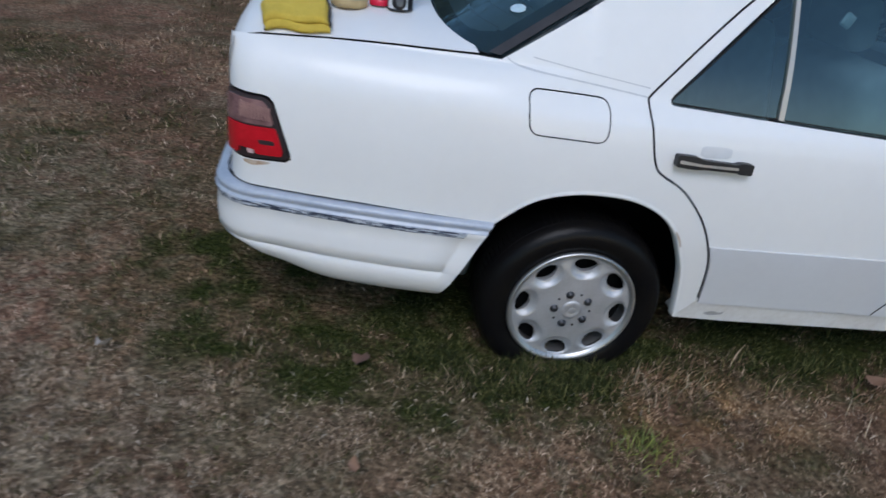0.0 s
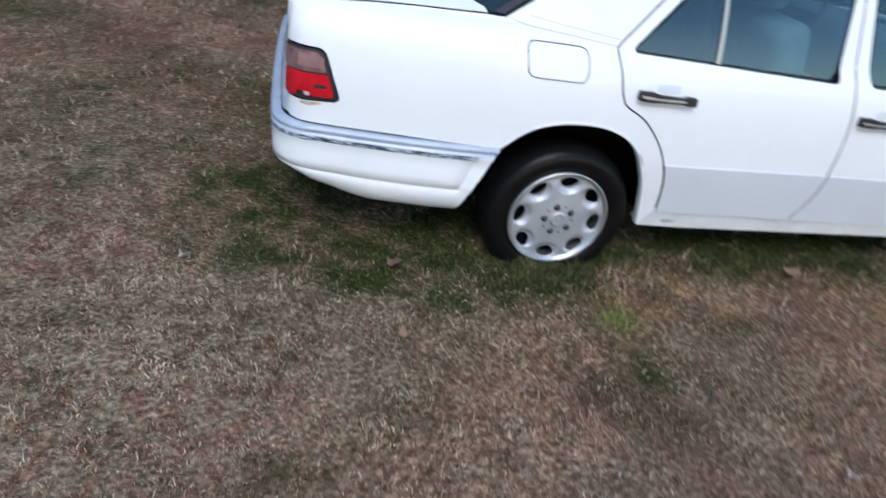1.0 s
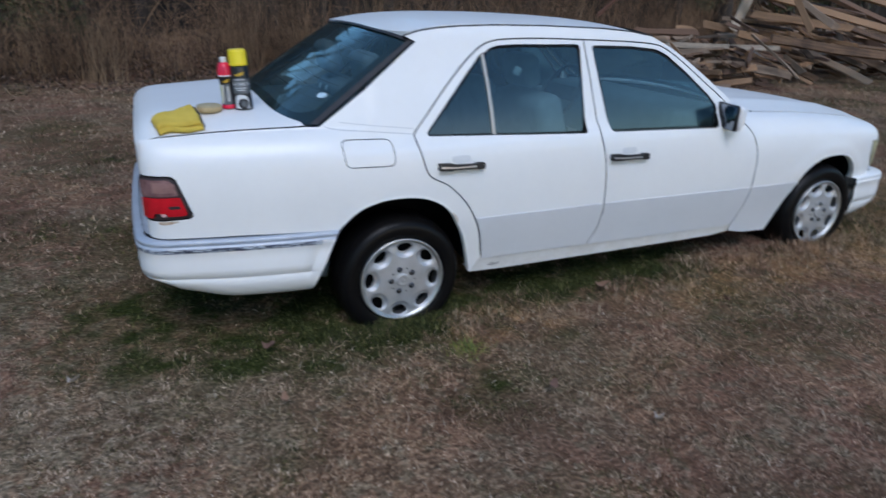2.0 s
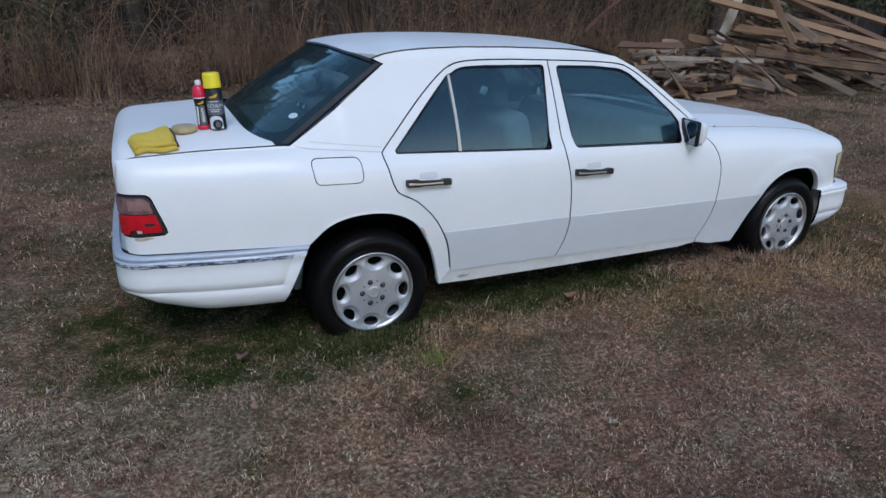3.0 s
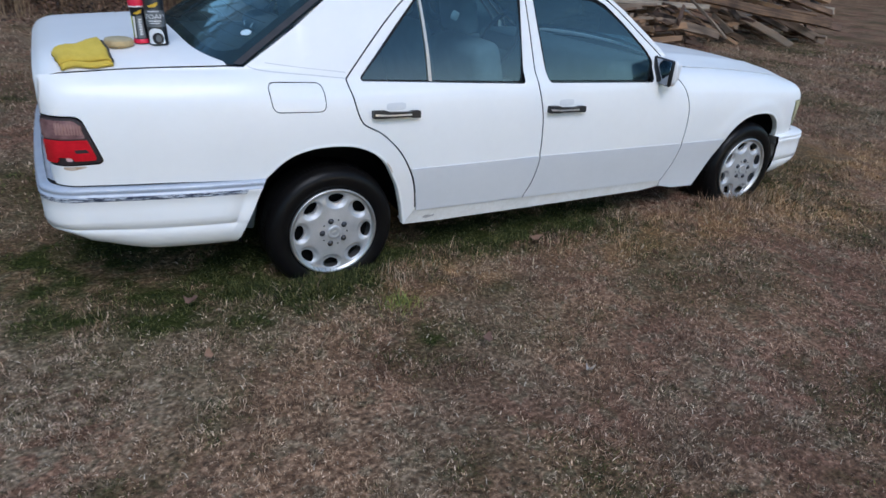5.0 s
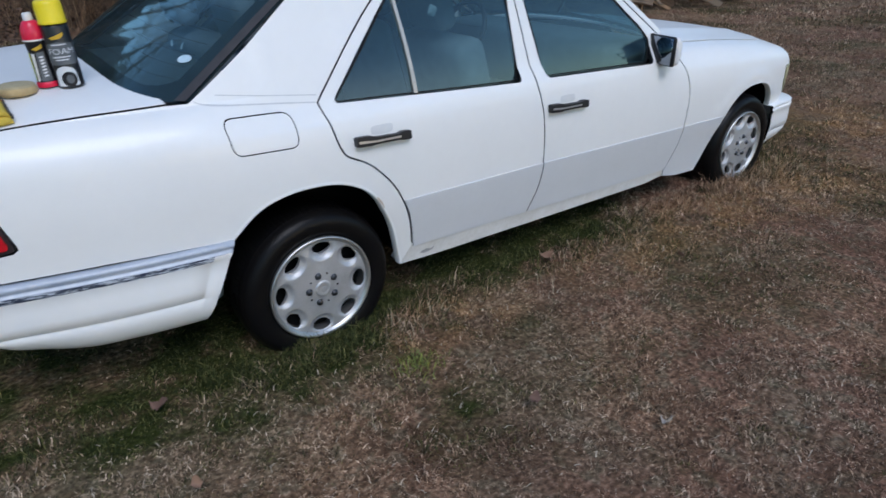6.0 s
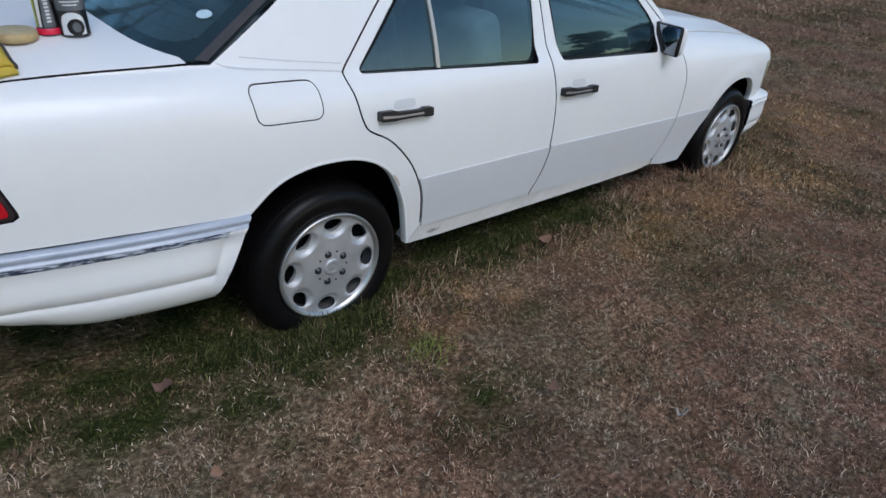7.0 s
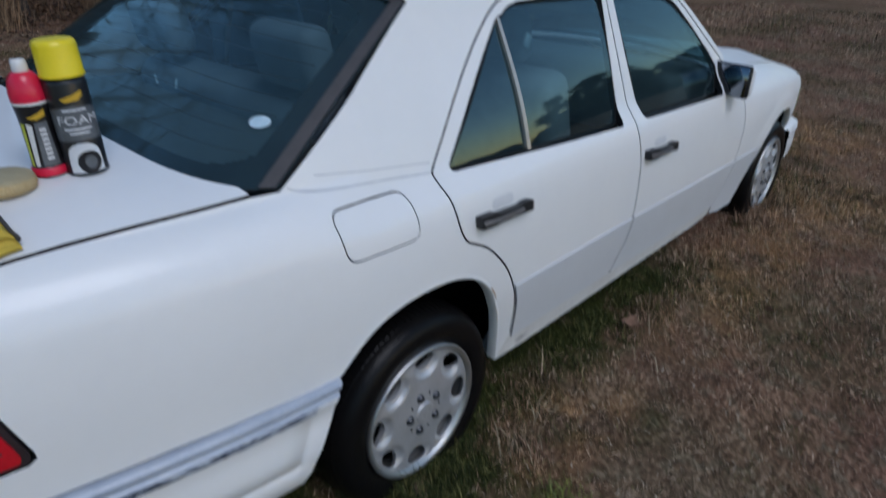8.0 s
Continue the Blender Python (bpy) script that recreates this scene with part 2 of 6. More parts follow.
def panel(name, loop, surf, material, parent, holes=(), gap=0.003, depth=0.024, rise=0.0, label="", du=0.05, dv=0.025, edge=None, ucuts=(), dark_top=True):
    """A sheet cut to a 2D loop and laid on the surface surf(u, v) -> place, normal; its rim is turned in by depth."""
    from mathutils.geometry import tessellate_polygon
    from_loops = [offset_loop(loop, gap)] + [offset_loop(h, -gap) for h in holes]
    flat = [v for l in from_loops for v in l]
    tris = tessellate_polygon([[Vector((a, b, 0)) for a, b in l] for l in from_loops])
    bm = bmesh.new()
    vs = [bm.verts.new((a, b, 0)) for a, b in flat]
    for t in tris:
        try:
            bm.faces.new([vs[i] for i in t])
        except ValueError:
            pass
    us, ws = [v[0] for v in flat], [v[1] for v in flat]
    cuts = list(np.arange(math.floor(min(us) / du) * du + du, max(us), du)) + [c for c in ucuts if min(us) < c < max(us)]
    for c in cuts:
        bmesh.ops.bisect_plane(bm, geom=bm.verts[:] + bm.edges[:] + bm.faces[:], dist=1e-6, plane_co=(c, 0, 0), plane_no=(1, 0, 0))
    for c in np.arange(math.floor(min(ws) / dv) * dv + dv, max(ws), dv):
        bmesh.ops.bisect_plane(bm, geom=bm.verts[:] + bm.edges[:] + bm.faces[:], dist=1e-6, plane_co=(0, c, 0), plane_no=(0, 1, 0))
    bm.verts.index_update()
    pts, nrm = [], []
    for v in bm.verts:
        p, n = surf(v.co.x, v.co.y)
        pts.append(p + n * rise)
        nrm.append(n)
    faces, idx = [], []
    for f in bm.faces:
        ids = [v.index for v in f.verts]
        fn = (pts[ids[1]] - pts[ids[0]]).cross(pts[ids[2]] - pts[ids[0]])
        if fn.dot(nrm[ids[0]]) < 0:
            ids.reverse()
        faces.append(ids)
        idx.append(0)
    loop_n = [[nrm[i] for i in f] for f in faces]
    if depth > 0:
        rim, outs = [], {}
        for e in bm.edges:
            if len(e.link_faces) != 1:
                continue
            f = e.link_faces[0]
            a, b = e.verts[0].index, e.verts[1].index
            out = (pts[b] - pts[a]).cross(nrm[a])
            if out.length < 1e-10:
                continue
            out.normalize()
            inner = sum((pts[v.index] for v in f.verts), Vector()) / len(f.verts)
            if out.dot((pts[a] + pts[b]) / 2 - inner) < 0:
                out = -out
            rim.append((a, b, out))
            for q in (a, b):
                outs[q] = outs.get(q, Vector()) + out
        cut = min(0.0018, depth * 0.5)
        low = {}
        for q, o in outs.items():
            low[q] = len(pts)
            pts += [pts[q] - nrm[q] * cut, pts[q] - nrm[q] * depth]
        for a, b, out in rim:
            na, nb = outs[a].normalized(), outs[b].normalized()
            na, nb = (na if na.dot(out) > 0.6 else out), (nb if nb.dot(out) > 0.6 else out)
            for lo in (0, 1):
                ids = [a, b, low[b], low[a]] if lo == 0 else [low[a], low[b], low[b] + 1, low[a] + 1]
                ns = [(na + nrm[a]).normalized(), (nb + nrm[b]).normalized(), nb, na] if lo == 0 else [na, nb, nb, na]
                fn = (pts[ids[1]] - pts[ids[0]]).cross(pts[ids[2]] - pts[ids[0]])
                if fn.dot(out) < 0:
                    ids, ns = ids[::-1], ns[::-1]
                faces.append(ids)
                loop_n.append(ns)
                # edge colours the turned-in rim dark, as the gap's shade
                idx.append(1 if (lo == 1 and edge is not None and (dark_top or out.z < 0.8)) else 0)
    bm.free()
    ob = mesh_ob(name, pts, faces, [material] + ([edge] if edge is not None else []), parent, label, None, mat_index=idx)
    ob.data.normals_split_custom_set([tuple(n) for l in loop_n for n in l])
    return ob


# ---- the shape of the car's side ----
# sections: height -> half width, in the cabin, the rear deck and the front wing
LOW = ((0.20, 0.802), (0.25, 0.812), (0.335, 0.826), (0.45, 0.850), (0.56, 0.869), (0.65, 0.873), (0.74, 0.8745), (0.80, 0.8725), (0.87, 0.865))
CABIN_TOP = ((0.915, 0.850), (0.95, 0.822), (0.975, 0.802), (1.36, 0.672), (1.39, 0.658), (1.43, 0.62), (1.47, 0.56))
DECK_TOP = ((0.915, 0.856), (0.95, 0.840), (0.975, 0.822), (1.0, 0.792), (1.02, 0.752), (1.03, 0.71), (1.04, 0.60))
ZT = np.linspace(0.1, 1.6, 751)


def table(rows, sigma):
    v = np.interp(ZT, *zip(*rows))
    k = np.exp(-0.5 * (np.arange(-50, 51) / (sigma / 0.002)) ** 2)
    return np.convolve(np.pad(v, 50, mode="edge"), k / k.sum(), mode="valid")


BLEND_T = np.clip((ZT - 0.82) / 0.08, 0, 1)
CABIN_T = table(LOW + CABIN_TOP, 0.030) * (1 - BLEND_T) + table(LOW + CABIN_TOP, 0.010) * BLEND_T
DECK_T = table(LOW + DECK_TOP, 0.030) * (1 - BLEND_T) + table(LOW + DECK_TOP, 0.012) * BLEND_T
REAR_X, FRONT_X = -0.965, 3.25


def ease(a, b, x):
    t = min(1.0, max(0.0, (x - a) / (b - a)))
    return t * t * (3 - 2 * t)


def wing_drop(x):
    return float(np.interp(x, (1.9, 2.1, 2.5, 2.8, 3.1, 3.3, 3.5), (0.06, 0.075, 0.10, 0.128, 0.165, 0.215, 0.30)))


def half(x, z):
    c = float(np.interp(z, ZT, CABIN_T))
    v = c
    if x < -0.1:
        d = float(np.interp(z, ZT, DECK_T))
        if z > 0.98:
            d = max(d, 0.765 - 0.33 * (z - 1.0))
        v = c + (d - c) * ease(-0.05, -0.36, x)
    elif x > 1.9:
        d = float(np.interp(z + wing_drop(x) * ease(0.62, 0.86, z), ZT, DECK_T))
        v = c + (d - c) * ease(1.93, 2.12, x)
    if z > 0.98 and x < 0.95:
        # the cabin narrows towards the rear window
        v -= 0.024 * ease(0.95, 0.10, x) * ease(0.98, 1.33, z)
    if z > 0.90 and x < 0.7:
        v -= 0.015 * ease(0.7, 0.1, x) * ease(-0.35, -0.05, x) * ease(0.90, 0.97, z)
    if x < -0.2:
        v -= 0.178 * (-0.2 - x) ** 1.7
    if x > 2.3:
        v -= 0.078 * (x - 2.3) ** 1.8
    if 2.25 < x < 3.3 and z > 0.42:
        # flared edge over the front wheel
        v += 0.008 * ease(0.490, 0.415, math.hypot(x - 2.8, z - 0.29)) * ease(0.42, 0.60, z)
    if x < REAR_X:
        u = min(0.9999, (REAR_X - x) / 0.082)
        v -= 0.082 * (1 - math.sqrt(1 - u * u))
    if x > FRONT_X:
        u = min(0.9999, (x - FRONT_X) / 0.17)
        v -= 0.17 * (1 - math.sqrt(1 - u * u))
    return v


def side(s, out=0.0, tuck=0.0):
    """The surface of one flank: s is -1 for the right side, +1 for the left."""
    def f(x, z):
        e = 0.004
        y = half(x, z)
        dx = (half(x + e, z) - half(x - e, z)) / (2 * e)
        dz = (half(x, z + e) - half(x, z - e)) / (2 * e)
        n = Vector((-dx, s, -dz)).normalized()
        return Vector((x, s * y, z)) + n * out, n
    return f


def glazing(s, out=0.0, bulge=0.0):
    """The plane in which the side windows hang: straight on below the beltline, a little barrelled."""
    def width(x, z):
        if z >= 1.0:
            v = half(x, z)
        else:
            v = half(x, 1.0) + (half(x, 1.0) - half(x, 1.04)) / 0.04 * (1.0 - z)
        return v + bulge * math.sin(math.pi * min(1.0, max(0.0, (z - 0.90) / 0.43)))

    def f(x, z):
        e = 0.004
        dx = (width(x + e, z) - width(x - e, z)) / (2 * e)
        dz = (width(x, z + e) - width(x, z - e)) / (2 * e)
        n = Vector((-dx, s, -dz)).normalized()
        return Vector((x, s * width(x, z), z)) + n * out, n
    return f


def clad_line(x):
    return float(np.interp(x, (0.3, 1.1, 2.4), (0.571, 0.5635, 0.535)))


def cladding(s):
    """The lower door skin, a little proud of the body."""
    return side(s, 0.006)


# outlines in side view
R_DOOR_TOP = [(0.075, 0.968), (0.13, 1.026), (0.227, 1.126), (0.325, 1.222), (0.408, 1.294), (0.457, 1.327), (0.504, 1.345), (0.582, 1.355), (0.771, 1.357), (1.010, 1.349)]
B_GAP = [(1.010, 1.349), (1.031, 1.162), (1.048, 0.96), (1.050, 0.903), (1.063, 0.846), (1.082, 0.755), (1.094, 0.63), (1.096, 0.518), (1.083, 0.421), (1.044, 0.322)]
R_DOOR_REAR = [(0.075, 0.968), (0.080, 0.928), (0.098, 0.853), (0.112, 0.815), (0.134, 0.786), (0.205, 0.748), (0.255, 0.706), (0.310, 0.644), (0.351, 0.575), (0.388, 0.483), (0.415, 0.337)]
F_DOOR_TOP = [(1.010, 1.349), (1.284, 1.337), (1.45, 1.322), (1.523, 1.298), (1.614, 1.243), (1.761, 1.134), (1.894, 1.034), (1.945, 0.985)]
F_GAP = [(1.945, 0.985), (1.99, 0.939), (2.035, 0.902), (2.079, 0.861), (2.113, 0.80), (2.133, 0.731), (2.143, 0.627), (2.142, 0.522), (2.125, 0.414), (2.095, 0.335), (2.074, 0.298)]
DOOR_BOT = [(0.415, 0.337), (0.734, 0.330), (1.044, 0.322), (1.482, 0.310), (2.074, 0.298)]
Q_GLASS = [(0.137, 0.962), (0.452, 1.290), (0.456, 0.950)]
R_GLASS = [(0.474, 1.294), (0.500, 1.313), (0.541, 1.323), (0.64, 1.327), (0.982, 1.323), (0.972, 0.928), (0.476, 0.949)]
F_GLASS = [(1.061, 1.318), (1.30, 1.310), (1.458, 1.293), (1.52, 1.267), (1.645, 1.177), (1.79, 1.056), (1.838, 1.000), (1.818, 0.904), (1.122, 0.926)]
DRIP = [(0.088, 1.371), (0.155, 1.390), (0.244, 1.402), (0.362, 1.410), (0.544, 1.415), (0.797, 1.412), (1.13, 1.399), (1.301, 1.385), (1.44, 1.362)]
A_EDGE = [(1.44, 1.362), (1.56, 1.305), (1.66, 1.243), (1.81, 1.135), (1.95, 1.030), (2.005, 0.985)]
R_ARCH = [(-0.300, 0.592), (-0.267, 0.622), (-0.227, 0.656), (-0.174, 0.684), (-0.095, 0.703), (-0.014, 0.707), (0.068, 0.700), (0.138, 0.679), (0.196, 0.645), (0.240, 0.599), (0.271, 0.543), (0.303, 0.479), (0.333, 0.382), (0.360, 0.272)]
F_ARCH = [(2.386, 0.225), (2.420, 0.299), (2.469, 0.419), (2.524, 0.510), (2.558, 0.575), (2.635, 0.632), (2.72, 0.660), (2.80, 0.667), (2.90, 0.662), (2.98, 0.640), (3.043, 0.595), (3.092, 0.530), (3.108, 0.485)]
FUEL = [(-0.263, 0.970), (-0.036, 0.957), (-0.037, 0.854), (-0.251, 0.862)]
CORNER_CUTS = (-0.975, -0.99, -1.0, -1.01, -1.02, -1.03, -1.037)
FCUTS = (3.27, 3.29, 3.32, 3.34, 3.36, 3.38, 3.395, 3.405, 3.412)

car = thing("sedan_car", "white four-door sedan with worn paint parked on dry grass", "car")


def join_loop(*lines):
    out = []
    for l in lines:
        for p in l:
            if not out or math.dist(out[-1], p) > 1e-4:
                out.append(tuple(p))
    if math.dist(out[0], out[-1]) < 1e-4:
        out.pop()
    return out


def build_side(s):
    flank, clad = side(s), cladding(s)
    r_top, b_gap, r_rear = curve(R_DOOR_TOP), curve(B_GAP), curve(R_DOOR_REAR)
    f_top, f_gap = curve(F_DOOR_TOP), curve(F_GAP)
    drip, a_edge = curve(DRIP), dense(A_EDGE, 0.05)
    r_arch, f_arch = curve(R_ARCH, 3), curve(F_ARCH, 3)
    fuel = round_loop(FUEL, 0.03, 5)

    # rear quarter with the C-pillar, the rail over the doors and the A-pillar
    deck = [(-1.0465, 0.989), (-1.02, 0.9965), (-0.96, 1.0025), (-0.795, 1.0125), (-0.617, 1.020), (-0.40, 1.0245), (-0.335, 1.022)]
    screen = dense([(-0.335, 1.022), (-0.121, 1.160), (0.138, 1.346), (0.088, 1.371)], 0.06)
    rear_edge = [(-1.0465, 0.602), (-1.0465, 0.682)] + [(-1.00, 0.682), (-0.885, 0.690), (-0.872, 0.700), (-0.874, 0.715), (-0.918, 0.846), (-0.930, 0.858), (-0.945, 0.862), (-1.0465, 0.862), (-1.0465, 0.985)]
    loop = join_loop(deck, screen, drip, a_edge, [(1.945, 0.985)], f_top[::-1], r_top[::-1], r_rear, [(0.360, 0.272)], r_arch[::-1],
                     dense([(-0.300, 0.592), (-0.663, 0.602), (-1.0465, 0.602)], 0.06), rear_edge)
    panel("quarter_panel", loop, flank, PAINT, car, holes=[fuel], edge=BLACK, ucuts=CORNER_CUTS)
    panel("fuel_door", fuel, flank, PAINT, car, edge=BLACK, gap=0.001)

    # doors
    for which, outline, glasses in (
            ("rear", join_loop(r_top, b_gap, DOOR_BOT[2::-1], r_rear[::-1]), (Q_GLASS, R_GLASS)),
            ("front", join_loop(f_top, f_gap, DOOR_BOT[:1:-1], b_gap[::-1]), (F_GLASS,))):
        # the window opening as one loop, and the skin below the cladding line as a part of its own
        if which == "rear":
            opening = [(0.137, 0.962)] + [(0.452, 1.290)] + R_GLASS[:6] + [(0.476, 0.949)]
        else:
            opening = F_GLASS
        opening = round_loop(opening, 0.018, 3)
        ring = offset_loop(opening, -0.0015)
        upper = [p for p in outline]
        door = panel("car_door", upper, flank, PAINT, car, holes=[ring], gap=0.0036, edge=BLACK)
        low = []
        for p in dense(outline + outline[:1], 0.02)[:-1]:
            if p[1] < clad_line(p[0]) - 0.002:
                low.append(p)
        # order the lower loop: start after the largest jump
        jumps = [math.dist(low[i - 1], low[i]) for i in range(len(low))]
        k = jumps.index(max(jumps))
        low = low[k:] + low[:k]
        a, b = low[0], low[-1]
        low = [(a[0], clad_line(a[0]))] + low + [(b[0], clad_line(b[0]))]
        top = dense([low[-1], low[0]], 0.06)[1:-1]
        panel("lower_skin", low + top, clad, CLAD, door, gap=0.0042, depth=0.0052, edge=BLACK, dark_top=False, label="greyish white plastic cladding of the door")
        panel("window_seal", ring, glazing(s, -0.010, 0.012), BLACK, door, holes=[offset_loop(opening, 0.003)], gap=0.0, depth=0.012)
        for g in glasses:
            pane = panel("pane", offset_loop(round_loop(g, 0.015, 3), -0.003), glazing(s, -0.015, 0.016), GLASS, door, gap=0.0, depth=0.0, du=0.1, dv=0.03)
            pane.visible_shadow = False
        if which == "rear":
            bar = [(0.453, 1.292), (0.464, 1.297), (0.477, 0.947), (0.461, 0.949)]
            panel("division_bar", bar, glazing(s, -0.006, 0.016), CHROME, door, gap=0.0, depth=0.02, label="pale metal bar between the panes")
        handle(s, door, *((0.162, 0.386, 0.832, 0.822) if which == "rear" else (1.102, 1.332, 0.800, 0.790)))

    # front wing
    top = [(2.005, 0.985), (2.05, 0.962), (2.1, 0.953)] + [(x, 1.027 - wing_drop(x)) for x in np.linspace(2.2, 3.3, 12)] + [(3.37, 0.775), (3.412, 0.735)]
    front = dense([(3.412, 0.735), (3.34, 0.722), (3.232, 0.714), (3.252, 0.60), (3.290, 0.530), (3.412, 0.520), (3.412, 0.488), (3.108, 0.485)], 0.04)
    sill_end = [(2.386, 0.225), (2.20, 0.235), (2.074, 0.262)]
    loop = join_loop(top, front, f_arch[::-1], sill_end, f_gap[::-1])
    panel("front_wing", loop, flank, PAINT, car, edge=BLACK, ucuts=FCUTS)
    low = [p for p in dense(join_loop(f_arch[:9]), 0.03) if p[1] < clad_line(p[0]) - 0.004]
    gap_low = [p for p in f_gap if p[1] < clad_line(p[0]) - 0.004]
    loop = gap_low + [(2.074, 0.262), (2.20, 0.235)] + low + [(low[-1][0] + 0.01, clad_line(low[-1][0])), (2.3, clad_line(2.3)), (gap_low[0][0], clad_line(gap_low[0][0]))]
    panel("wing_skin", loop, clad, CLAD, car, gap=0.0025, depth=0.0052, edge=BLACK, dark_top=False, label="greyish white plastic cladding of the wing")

    # sill below the doors
    top = [(x, z + 0.018) for x, z in dense(DOOR_BOT, 0.1)]
    sill = join_loop(top, [(2.09, 0.262), (1.94, 0.246)], dense([(1.5, 0.250), (1.11, 0.254), (0.546, 0.262), (0.360, 0.270)], 0.1))
    panel("sill", sill, side(s, 0.001), SILL, car, gap=0.001, depth=0.07, dv=0.02, label="white door sill with dirt along the edge")

    # rolled lips of the wheel openings
    for arch in (r_arch, f_arch):
        verts, faces = [], []
        n = len(arch)
        for i, (x, z) in enumerate(arch):
            a, b = arch[max(0, i - 1)], arch[min(n - 1, i + 1)]
            t = Vector((b[0] - a[0], b[1] - a[1])).normalized()
            nx, nz = -t.y, t.x
            y = half(x, z)
            for du, out in ((0.016, -0.0008), (0.008, 0.0008), (0.003, 0.0022), (-0.001, 0.0016), (-0.002, -0.03)):
                verts.append((x + nx * du, s * (y + out), z + nz * du))
        for i in range(n - 1):
            for j in range(4):
                q = [i * 5 + j, (i + 1) * 5 + j, (i + 1) * 5 + j + 1, i * 5 + j + 1]
                faces.append(q if s > 0 else q[::-1])
        mesh_ob("arch_lip", verts, faces, PAINT, car)


def handle(s, door, x0, x1, z0, z1):
    """Door handle: two black ends, a bar with a bright face, and a grey patch for the scoop above it."""
    flank = side(s)
    L = x1 - x0

    def block(points, out0, out1, material, name, parent, label=""):
        loop = round_loop([(x0 + u * L, (z0 + (z1 - z0) * u) + v) for u, v in points], 0.006, 3)
        return panel(name, loop, side(s, out1), material, parent, gap=0, depth=out1 - out0, du=0.05, dv=0.02, label=label)
    grip = block([(0.0, -0.017), (0.0, 0.016), (0.26, 0.017), (0.34, 0.010), (0.78, 0.010), (0.84, 0.016), (1.0, 0.016), (1.0, -0.014), (0.84, -0.015), (0.78, -0.012), (0.34, -0.015), (0.26, -0.018)],
                 0.0, 0.024, TRIM, "handle", door, "black plastic pull handle")
    # pale metal strip; its colour also carries the sky's glint on the handle
    block([(0.03, -0.006), (0.03, 0.003), (0.34, -0.001), (0.80, 0.003), (0.80, -0.004), (0.34, -0.007)], 0.0235, 0.0262, BRIGHT, "handle_strip", grip, "metal strip on the handle, its sky glint put into the pale colour")
    # scoop: a flat patch on the skin, the dish's shade painted in grey
    cx, cz, verts, faces = x0 + 0.52 * L, z0 + 0.026, [], []
    rings = ((1.0, 0.0006), (0.92, 0.0010), (0.75, 0.0012))
    n = 24
    for k, (r, d) in enumerate(rings):
        for i in range(n):
            a = 2 * math.pi * i / n
            ex = abs(math.cos(a)) ** 0.5 * math.copysign(1, math.cos(a))
            ez = abs(math.sin(a)) ** 0.5 * math.copysign(1, math.sin(a))
            p, nn = flank(cx + 0.046 * r * ex, cz + 0.016 * r * ez)
            verts.append(p + nn * d)
    for k in range(len(rings) - 1):
        for i in range(n):
            q = [k * n + i, k * n + (i + 1) % n, (k + 1) * n + (i + 1) % n, (k + 1) * n + i]
            faces.append(q if s < 0 else q[::-1])
    faces.append([2 * n + i for i in range(n)][::(1 if s < 0 else -1)])
    mesh_ob("handle_scoop", verts, faces, SCOOP, door, "finger scoop behind the handle, its shade put in as grey")


SCOOP = mat("shaded_scoop", (0.66, 0.66, 0.66), 0.45, vary=0.1, scale=30)
for s in (-1, 1):
    build_side(s)


# ---- roof, boot lid, bonnet, screens ----
def top_surface(zf):
    def f(x, y):
        e = 0.004
        z = zf(x, y)
        n = Vector((-(zf(x + e, y) - zf(x - e, y)) / (2 * e), -(zf(x, y + e) - zf(x, y - e)) / (2 * e), 1)).normalized()
        return Vector((x, y, z)), n
    return f


def drip_z(x):
    return float(np.interp(x, [p[0] for p in DRIP], [p[1] for p in DRIP]))


ROOF_T = np.linspace(-0.2, 1.8, 401)
ROOF_Z = np.convolve(np.pad(np.interp(ROOF_T, (-0.1, 0.05, 0.155, 0.30, 0.5, 0.8, 1.13, 1.30, 1.44, 1.6), (1.330, 1.372, 1.392, 1.408, 1.414, 1.412, 1.399, 1.385, 1.362, 1.30)), 20, mode="edge"), np.ones(41) / 41, mode="valid")


def roof_z(x, y):
    w = min(1.0, abs(y) / 0.655)
    return float(np.interp(x, ROOF_T, ROOF_Z)) + 0.034 * (1 - w ** 2.4) + 0.002


def roof_edge(x):
    return half(x, drip_z(x)) - 0.004


right = [(x, -roof_edge(x)) for x in np.linspace(0.115, 1.44, 28)]
front = [(1.44 + 0.07 * (1 - (y / 0.65) ** 2), y) for y in np.linspace(-0.60, 0, 7)]
rear = [(0.128 - 0.10 * (1 - abs(y / 0.634) ** 6), y) for y in np.linspace(-0.612, 0, 14)]
half_loop = rear[::-1] + right + front
loop = join_loop(half_loop, [(x, -y) for x, y in half_loop[::-1]])
panel("roof", loop, top_surface(roof_z), PAINT, car, gap=0.0, depth=0.02, dv=0.05)
for s in (-1, 1):
    verts, faces = [], []
    xs = np.linspace(0.092, 1.44, 60)
    for x in xs:
        z = drip_z(x)
        y = half(x, z)
        for dy, dz in ((0.003, -0.003), (0.005, 0.001), (0.003, 0.004), (-0.004, 0.003)):
            verts.append((x, s * (y + dy), z + dz))
    for i in range(len(xs) - 1):
        for j in range(3):
            q = [i * 4 + j, (i + 1) * 4 + j, (i + 1) * 4 + j + 1, i * 4 + j + 1]
            faces.append(q if s < 0 else q[::-1])
    mesh_ob("drip_moulding", verts, faces, GREYTRIM, car, "dark drip moulding along the roof edge")


def deck_edge(x):
    """Half width at which the boot lid ends."""
    return half(x, deck_gap(x)) - 0.002


def deck_gap(x):
    return float(np.interp(x, (-1.0465, -1.02, -0.96, -0.795, -0.617, -0.40, -0.335), (0.985, 0.993, 0.999, 1.009, 1.017, 1.022, 1.022)))


